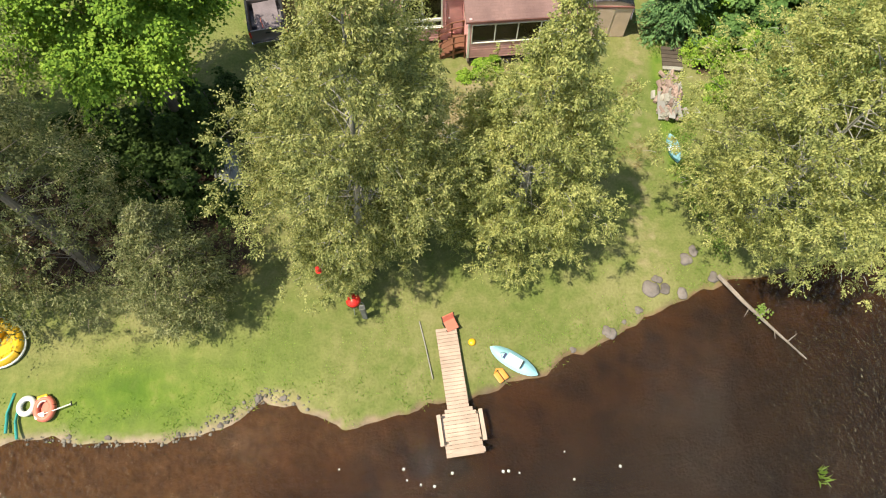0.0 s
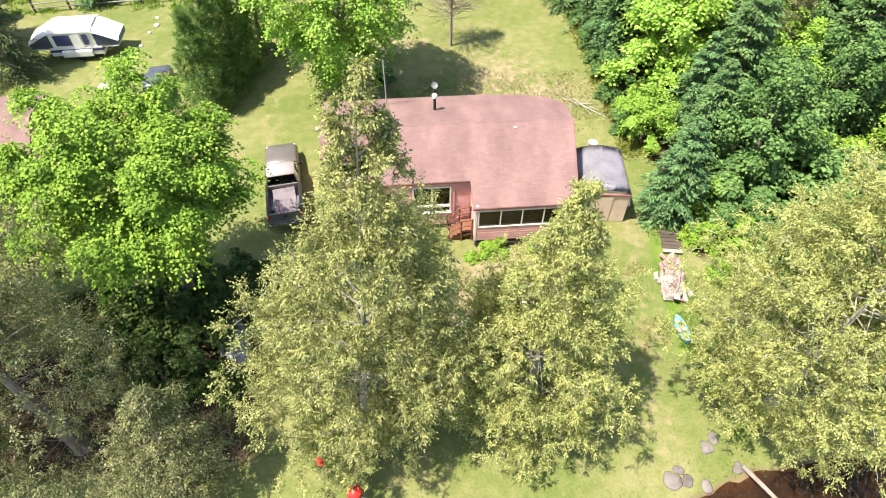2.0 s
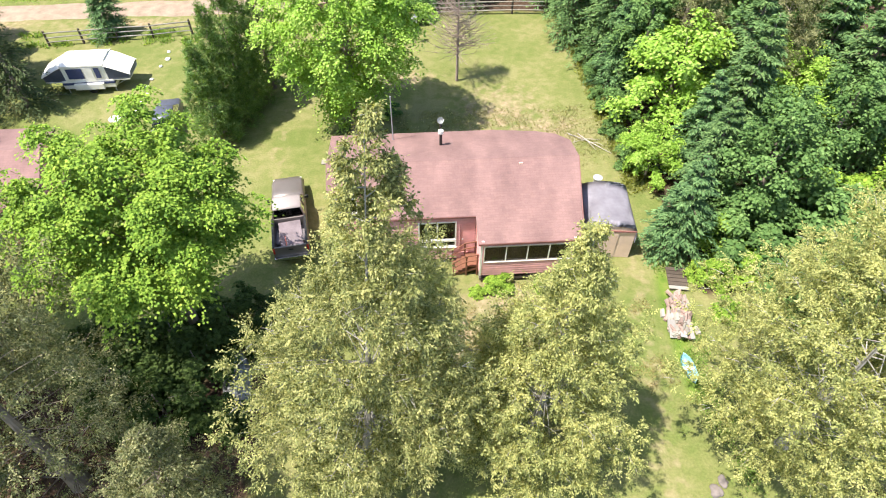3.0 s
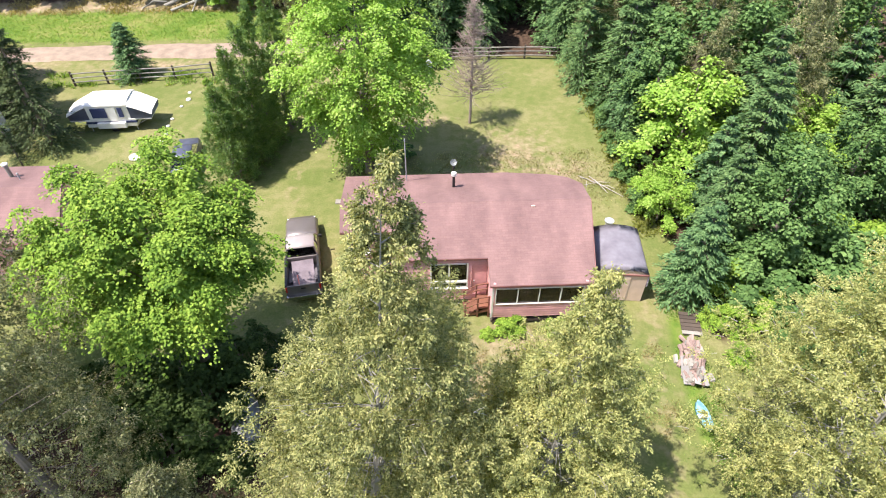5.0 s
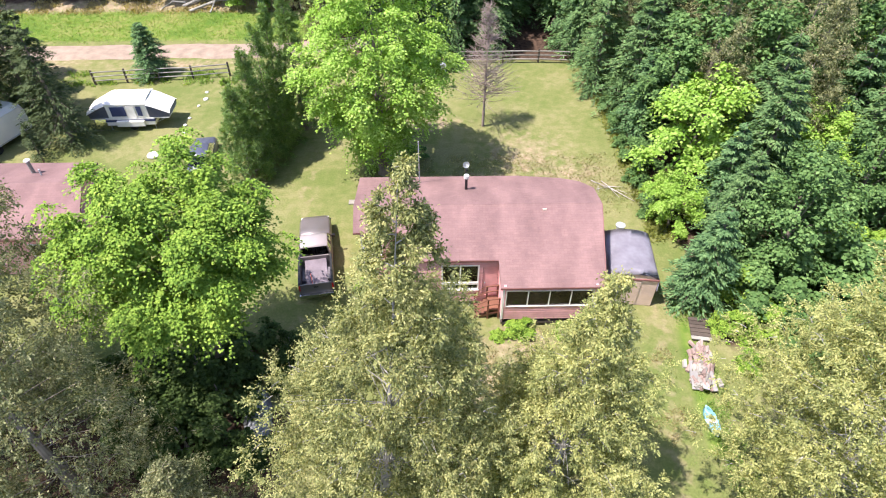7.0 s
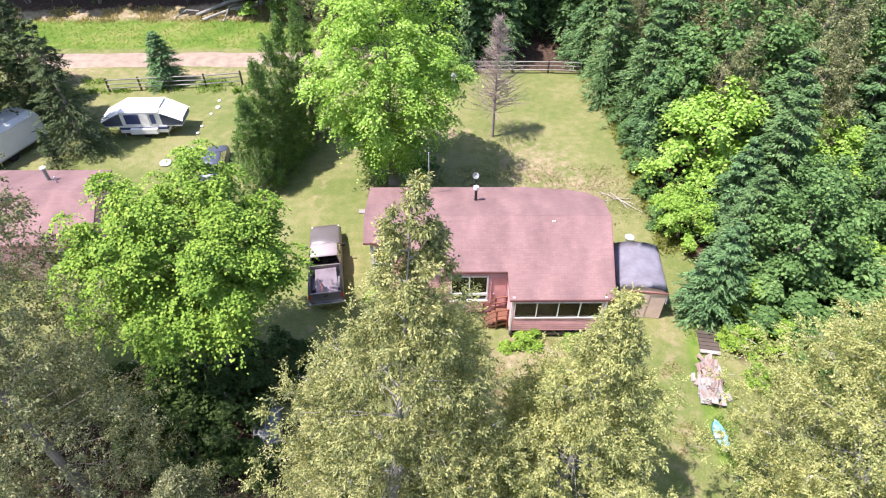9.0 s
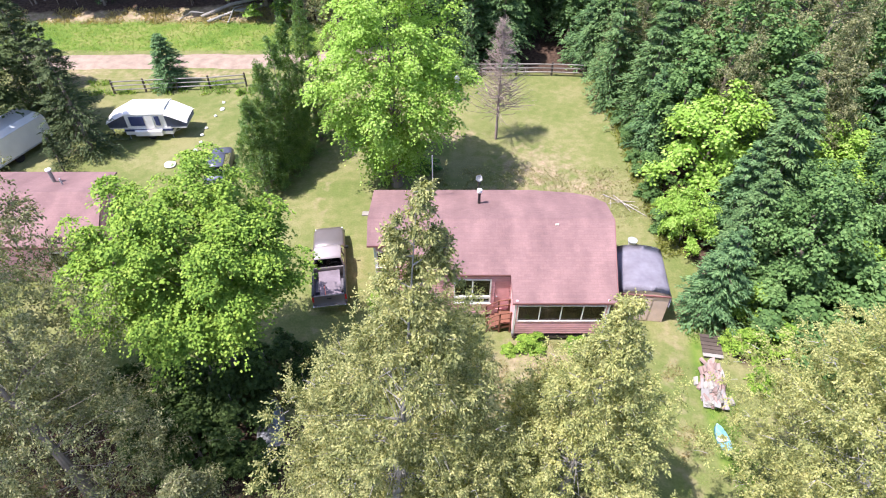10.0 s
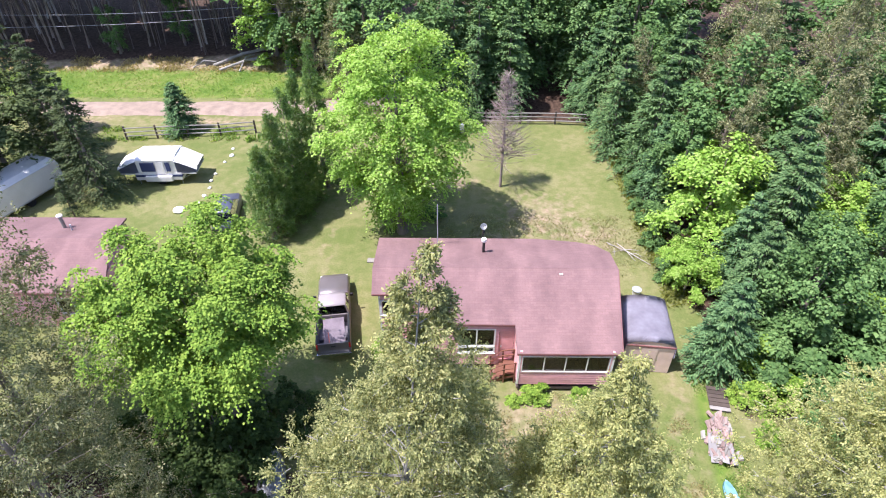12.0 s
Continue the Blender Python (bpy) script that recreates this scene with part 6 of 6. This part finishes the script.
def build_grill():
    grill = thing("kettle_grill", "kettle barbecue with a bright red lid under cedar boughs", "barbecue", at=(-2.28, 7.45, 0.0))
    prof = [(0.02, 0.30), (0.10, 0.285), (0.19, 0.22), (0.25, 0.1), (0.265, 0.01)]
    lid = smooth(part("lid", tube([(0, 0, 0.78 + z) for z, r in prof], [r for z, r in prof], 20), RED, grill, "bright red enamel lid"))
    part("lid_handle", tube([(-0.09, 0, 1.02), (-0.08, 0, 1.1), (0.08, 0, 1.1), (0.09, 0, 1.02)], 0.015, 6), BLACK, lid)
    smooth(part("bowl", tube([(0, 0, 0.79 - z) for z, r in prof], [r for z, r in prof], 20), BLACK, grill))
    for k in range(3):
        a = 2.1 * k + 0.4
        part("leg", tube([(0.18 * math.cos(a), 0.18 * math.sin(a), 0.6), (0.34 * math.cos(a), 0.34 * math.sin(a), 0.0)], 0.014, 6), STEEL, grill)
    post = thing("timber_post", "grey-blue weathered square post standing on the lawn", "post", at=(-1.9, 7.0, 0))
    part("shaft", box(-0.09, 0.09, -0.09, 0.09, -0.05, 1.15, 0.012), GREY_WOOD, post)
    part("cap", box(-0.11, 0.11, -0.11, 0.11, 1.15, 1.19, 0.01), GREY_WOOD, post)
    feeder = thing("bird_feeder", "small red feeder hanging in the cedar", "bird feeder", at=(-2.85, 7.0, 5.2))
    part("reservoir", tube([(0, 0, 0), (0, 0, 0.05), (0, 0, 0.25), (0, 0, 0.3)], [0.04, 0.07, 0.07, 0.02], 12), RED, feeder)
    part("tray", tube([(0, 0, -0.04), (0, 0, 0.0)], 0.1, 12), RED, feeder)
    part("hanger", tube([(0, 0, 0.3), (0, 0.3, 1.3)], 0.006, 4), BLACK, feeder)


build_grill()


def build_small_yard():
    r = rng(12)
    stones = [(-18.0, 44.3), (-17.8, 43.2), (-18.1, 42.2), (-18.3, 40.4), (-18.35, 39.4), (-18.15, 38.4), (-18.2, 37.3), (-18.3, 36.4)]
    for i, (x, y) in enumerate(stones):
        ob = tagged(smooth(part("edging_stone", lump(0.13 + 0.07 * r.random(), i, 0.6, 0.3, 2), OFF_WHITE)), "white painted stone edging the drive", "stone", "white edging stones")
        ob.location = (x, y, 0.04)
    slab_stone = tagged(smooth(part("flat_stone", lump(0.42, 40, 0.25, 0.2), OFF_WHITE)), "large flat white stone on the grass", "stone")
    slab_stone.location = (-19.5, 35.5, 0.05)
    rocks = [(7.98, 5.5, 0.36), (10.1, 7.2, 0.42), (10.7, 7.15, 0.3), (10.45, 7.6, 0.26), (11.4, 6.9, 0.3), (11.9, 8.4, 0.34), (12.3, 8.75, 0.28), (9.4, 6.35, 0.22), (12.9, 7.5, 0.3), (6.4, 4.95, 0.16), (8.7, 5.9, 0.14), (-6.2, 4.1, 0.2), (-5.2, 4.0, 0.16), (-7.6, 3.2, 0.14),
             (-9.2, 3.0, 0.12), (-11.8, 3.1, 0.14), (-13.3, 3.25, 0.12)]
    for i, (x, y, s) in enumerate(rocks):
        ob = tagged(smooth(part("shore_rock", lump(s * 0.75, 60 + i, 0.30, 0.6), ROCK)), "rounded pinkish grey boulder at the shore" if s > 0.25 else "small pinkish grey stone at the shore", "rock", "shore rocks")
        ob.location = (x, y, ground_z(x, y) + 0.12 * s)
        ob.rotation_euler = (0, 0, i * 1.7)
    # the fallen trunk in the shallows
    log = thing("driftwood_log", "bare grey-brown fallen tree trunk reaching into the lake", "log")
    trunk = part("stem", tube([(13.0, 7.5, 0.15), (13.75, 6.2, 0.16), (14.7, 5.0, 0.0), (15.7, 3.75, -0.14)], [0.10, 0.08, 0.055, 0.025], 8), DRIFTWOOD, log)
    for a, b in (((14.2, 5.6, 0.1), (14.6, 5.85, 0.35)), ((14.7, 5.0, 0.0), (14.5, 4.6, 0.2)), ((15.1, 4.5, -0.05), (15.5, 4.75, 0.12)), ((13.9, 6.0, 0.15), (13.5, 5.6, 0.25))):
        part("branch_stub", tube([a, b], [0.025, 0.01], 5), DRIFTWOOD, trunk)
    at = np.array((14.35, 5.75, 0.15)) + r.normal(0, 0.16, (90, 3)) * np.array((1, 1, 0.5))
    part("leaf_tuft", leaf_mesh("leaf_tuft", at, r.normal(0, 1, at.shape), r.normal(0, 0.4, at.shape) + np.array((0, 0, 1.0)), 0.08 + 0.08 * r.random(len(at)), 0.35, MEADOW_LEAF), None, log)["kind"] = "stuff"
    weed = thing("water_weed", "tuft of green reed standing in the lake", "water plant", at=(14.8, -0.6, -0.3))
    at = r.normal(0, 0.07, (40, 3)) * np.array((1, 1.6, 0))
    part("blade_tuft", leaf_mesh("blade_tuft", at, r.normal(0, 0.35, at.shape) + np.array((0, 0, 1.0)), r.normal(0, 1, at.shape), 0.3 + 0.3 * r.random(len(at)), 0.06, MEADOW_LEAF), None, weed)
    # sticks behind the cottage
    for i, (x0, y0, x1, y1, rad) in enumerate(((10.8, 32.0, 13.2, 29.7, 0.04), (11.0, 31.0, 12.8, 31.2, 0.03), (11.5, 31.9, 12.3, 30.1, 0.03), (10.9, 31.8, 11.7, 31.1, 0.025), (12.0, 30.9, 12.9, 30.5, 0.025), (11.2, 31.4, 11.05, 30.6, 0.02))):
        tagged(part("bare_branch", tube([(x0, y0, 0.05), ((x0 + x1) / 2, (y0 + y1) / 2 + 0.1, 0.12), (x1, y1, 0.05)], [rad, rad * 0.9, rad * 0.4], 6), BLEACHED), "bare pale branch lying in the grass", "branch", "fallen branches")
    pail = thing("white_tub", "white plastic tub with a greyed lid behind the shed", "tub", at=(11.5, 26.8, 0.0))
    part("tub", tube([(0, 0, 0), (0, 0, 0.02), (0, 0, 0.55), (0, 0, 0.6)], [0.17, 0.19, 0.23, 0.25], 18), OFF_WHITE, pail)
    part("rim", tube([(0, 0, 0.58), (0, 0, 0.62)], 0.29, 18), STEEL, pail, "greyed flat lid")
    can = thing("green_bin", "small dark green bin beside the cottage", "bin", at=(9.6, 27.2, 0))
    part("bin", tube([(0, 0, 0), (0, 0, 0.6)], [0.2, 0.25], 14), TEAL, can)
    part("lid", tube([(0, 0, 0.6), (0, 0, 0.66)], [0.27, 0.2], 14), DARK, can)
    # dish on its pole
    dish = thing("satellite_dish", "grey satellite dish on a pole behind the cottage", "satellite dish", at=(2.3, 30.6, 0))
    part("pole", tube([(0, 0, -0.1), (0, 0, 2.45)], 0.05, 8), DARK_WOOD, dish)
    prof = [(0.0, 0.02), (0.02, 0.10), (0.045, 0.16), (0.075, 0.21)]
    bowl = tube([(0, 0, z) for z, q in prof], [q for z, q in prof], 20, caps=False)
    bmesh.ops.solidify(bowl, geom=bowl.faces[:], thickness=0.012)
    bowl.transform(pose(0, -0.05, 2.45, 48, 0, 12))
    smooth(part("reflector", bowl, STEEL, dish, "grey metal dish"))
    part("feed_arm", tube([(0, -0.05, 2.25), (0.05, -0.42, 2.35)], 0.02, 6), BLACK, dish)
    part("feed_horn", box(0.0, 0.1, -0.50, -0.40, 2.3, 2.42, 0.01), BLACK, dish)
    house = thing("bird_house", "small pale bird house on a pole by the maple", "bird house", at=(1.2, 44.6, 0))
    part("pole", tube([(0, 0, -0.1), (0, 0, 1.6)], 0.04, 8), GREY_WOOD, house)
    part("box", box(-0.17, 0.17, -0.15, 0.15, 1.6, 2.05, 0.01), OFF_WHITE, house)
    part("roof", shell([[(-0.24, y, 2.05), (0, y, 2.25), (0.24, y, 2.05)] for y in (-0.2, 0.2)]), STEEL, house)
    part("entrance_hole", tube([(0, -0.165, 1.85), (0, -0.152, 1.85)], 0.045, 12), BLACK, house)
    step_box = thing("step_stone", "grey paving slab by the cottage's corner", "paving slab", at=(-4.9, 30.0, 0))
    part("paver", box(-0.3, 0.3, -0.2, 0.2, -0.02, 0.08, 0.015), CONCRETE, step_box)
    # garden rake leaning pieces on the front lawn: two pale poles standing by the cedar
    frame_thing = thing("clothes_stand", "small white metal stand on the front lawn", "stand", at=(2.05, 15.6, 0))
    part("upright", tube([(0, 0, 0), (0, 0, 1.1)], 0.03, 6), WHITE, frame_thing)
    part("foot", tube([(-0.35, 0, 0.04), (0.35, 0, 0.04)], 0.03, 6), WHITE, frame_thing)
    tagged(part("lawn_edging", tube([(5.0, 16.1, 0.04), (6.4, 16.0, 0.04)], 0.035, 6), OFF_WHITE), "pale pole lying on the front lawn", "pole")


build_small_yard()


def build_wires():
    for i, x in enumerate((-62.0, -12.6, 40.0)):
        y = 60.2 + (0.0 if i < 2 else 18)
        pole = thing("utility_pole", "grey wooden utility pole beside the road", "utility pole", "utility poles", (x, y, ground_z(x, y)))
        part("shaft", tube([(0, 0, -0.2), (0, 0, 9.0)], [0.15, 0.1], 9), GREY_WOOD, pole)
        part("crossarm", box(-0.06, 0.06, -0.6, 0.6, 7.4, 7.52, 0.01), GREY_WOOD, pole)
        for yy in (-0.5, 0.5):
            part("insulator", tube([(0, yy, 7.52), (0, yy, 7.66)], 0.04, 8), BLACK, pole)
    for z0, z1, sag in ((6.2, 7.1, 1.9), (4.6, 6.3, 1.7)):
        pts = []
        for k in range(25):
            f = k / 24
            pts.append((-62 + 49.4 * f, 60.2, z0 + (z1 - z0) * f - sag * 4 * f * (1 - f) * 0.55 + 0.2))
        tagged(part("power_cable", tube(pts, 0.02, 5), CABLE), "thin grey overhead cable sagging along the wood", "cable", "overhead cables")


build_wires()


def build_fallen_logs():
    for i, (x0, y0, x1, y1, z, rad) in enumerate(((-24.4, 60.4, -18.8, 63.2, 1.25, 0.16), (-23.6, 59.6, -18.4, 61.8, 1.0, 0.13), (-22.6, 60.2, -19.4, 61.0, 1.1, 0.1), (-21.5, 59.4, -20.5, 62.0, 1.3, 0.09), (-26.5, 60.2, -24.2, 60.8, 1.0, 0.09))):
        tagged(part("fallen_log", tube([(x0, y0, ground_z(x0, y0) + rad), ((x0 + x1) / 2, (y0 + y1) / 2, z + 0.1), (x1, y1, ground_z(x1, y1) + rad + 0.2)], [rad, rad, rad * 0.7], 8), PALE_BARK), "pale bare fallen log at the wood's edge", "log", "fallen logs")


build_fallen_logs()


# ---- grass and undergrowth ----
def blades(name, label, region, count, seed, long, material, spread=0.9, tuft=6, roots=0.14):
    """Tufts of blades strewn over a piece of ground."""
    r = rng(seed)
    spots = []
    while len(spots) < count:
        x, y, keep = region(r)
        if keep:
            spots.append((x, y, ground_z(x, y)))
    base = np.repeat(np.array(spots), tuft, 0)
    base[:, :2] += r.normal(0, roots, (len(base), 2))
    along = r.normal(0, spread, base.shape) + np.array((0, 0, 1.0))
    ob = new(name, leaf_mesh(name, base, along, r.normal(0, 1, base.shape), long * (0.5 + 0.8 * r.random(len(base))), 0.13, material))
    tagged(ob, label, "grass", kind="stuff")


def shore_strip(r):
    x = -18 + 33 * r.random()
    d = 0.15 + 1.5 * r.random() ** 1.6
    return x, shore_y(x) + d, ragged(x, d, 0.8, 5) > -0.12 and not 0.6 < x < 2.4


def meadow(r):
    x, y = -60 + 50 * r.random(), 54.0 + 6.0 * r.random()
    return x, y + max(0.0, x + 14) * 0.4, True


def rough_back(r):
    x, y = -0.5 + 14 * r.random(), 28.6 + 6.4 * r.random()
    return x, y, ragged(x, y, 0.5, 2) > 0.9 * (r.random() - 0.6)


def lawn_tufts(r):
    x, y = -18 + 32 * r.random(), 3.8 + 9 * r.random()
    return x, y, y > shore_y(x) + 0.6 and ragged(x, y, 0.45, 7) > 0.05


def path_edge(r):
    x, y = 12.4 + 1.2 * r.random(), 8.5 + 13.5 * r.random()
    return x + 0.02 * y, y, ragged(x, y, 0.9, 8) > -0.05


def front_lawn(r):
    x, y = -1 + 13 * r.random(), 12.5 + 7.0 * r.random()
    return x, y, ragged(x, y, 0.6, 11) > 0.08


def fence_line(r):
    x, y = -34 + 19 * r.random(), 45.6 + 2.2 * r.random()
    return x, y, ragged(x, y, 0.5, 12) > 0.0


def back_edge(r):
    x, y = 13.2 + 1.6 * r.random(), 26 + 24 * r.random()
    return x, y, True


def dry_bank(r):
    x, y = -56 + 44 * r.random(), 59.4 + 2.4 * r.random()
    return x, y, ragged(x, y, 0.4, 13) > -0.05


blades("shore_grass", "tall green grass along the shore", shore_strip, 350, 21, 0.13, MEADOW_LEAF, 2.0)
blades("meadow_grass", "tall bright green meadow grass beyond the road", meadow, 3600, 22, 0.2, MEADOW_LEAF, 2.8, 6, 0.4)
blades("rough_grass", "rough dry grass behind the cottage", rough_back, 2400, 23, 0.15, WEED_LEAF, 1.9, 5, 0.22)
blades("lawn_grass", "uneven tufts in the mown lawn", lawn_tufts, 1500, 24, 0.085, MEADOW_LEAF, 2.4)
blades("path_grass", "lush grass beside the footpath", path_edge, 700, 25, 0.16, MEADOW_LEAF, 1.3)
blades("yard_grass", "thin dry grass before the cottage", front_lawn, 2600, 26, 0.12, DRY_LEAF, 1.2)
blades("fence_grass", "long grass along the rail fence", fence_line, 500, 27, 0.3, MEADOW_LEAF, 0.9)
blades("verge_grass", "long grass at the wood's edge", back_edge, 1100, 28, 0.3, GRASS_LEAF, 1.3)
blades("bank_grass", "dry bleached grass on the bank", dry_bank, 1400, 29, 0.3, DRY_LEAF, 1.4, 6, 0.25)
again(lime_bush, 4.6, 19.3, 0.52, 10, 0.75, "low bright green shrub in front of the porch")
again(lime_bush, 6.9, 19.2, 0.4, 120, 0.8, "small green shrub against the porch")
again(lime_bush, 3.4, 18.9, 0.28, 200, 0.8, "small green shrub beside the steps")
again(lime_bush, -3.6, 22.3, 0.42, 60, 0.9, "yellow-green shrub under the cottage window")
again(lime_bush, -17.0, 45.8, 0.25, 60, 0.9, "small weed clump near the fence")
again(round_bush, -1.0, 35.0, 0.42, 60, 0.8, "low leafy bush in the maple's shade")


def pebbles():
    """Small stones washed up along the gravelly bit of the shore."""
    r, bm = rng(33), bmesh.new()
    for i in range(170):
        x = -8.4 + 4.2 * r.random() if i % 2 else -15 + 8 * r.random()
        y = shore_y(x) + (0.55 * r.random() if i % 2 else 0.1 - 0.3 * r.random())
        one = lump(0.03 + 0.07 * r.random() ** 2, i, 0.6, 0.4, 1)
        one.transform(Matrix.Translation((x, y, max(ground_z(x, y), LAKE_Z - 0.02) + 0.01)))
        me = bpy.data.meshes.new("pebble")
        one.to_mesh(me)
        one.free()
        bm.from_mesh(me)
        bpy.data.meshes.remove(me)
    tagged(smooth(part("pebbles", bm, PEBBLE)), "pale washed pebbles along the shore", "pebbles", kind="stuff")


pebbles()


def foam_flecks():
    """Small white flecks on the lake off the dock, standing in for sun glints."""
    r, bm = rng(35), bmesh.new()
    for x, y in ((-0.6, 0.6), (-0.1, 0.4), (1.1, 0.7), (3.0, 0.6), (3.6, 0.5), (5.4, 1.1), (5.6, 0.1), (0.4, 0.3), (3.2, 0.6), (-0.7, 1.0), (7.4, 0.4), (-3.1, 1.2)):
        one = lump(0.04 + 0.03 * r.random(), 3, 0.25, 0.5, 1)
        one.transform(Matrix.Translation((x, y, LAKE_Z + 0.006)))
        me = bpy.data.meshes.new("fleck")
        one.to_mesh(me)
        one.free()
        bm.from_mesh(me)
        bpy.data.meshes.remove(me)
    tagged(smooth(part("foam_flecks", bm, OFF_WHITE)), "small white flecks standing in for sun glints on the lake", "foam", kind="stuff")


foam_flecks()
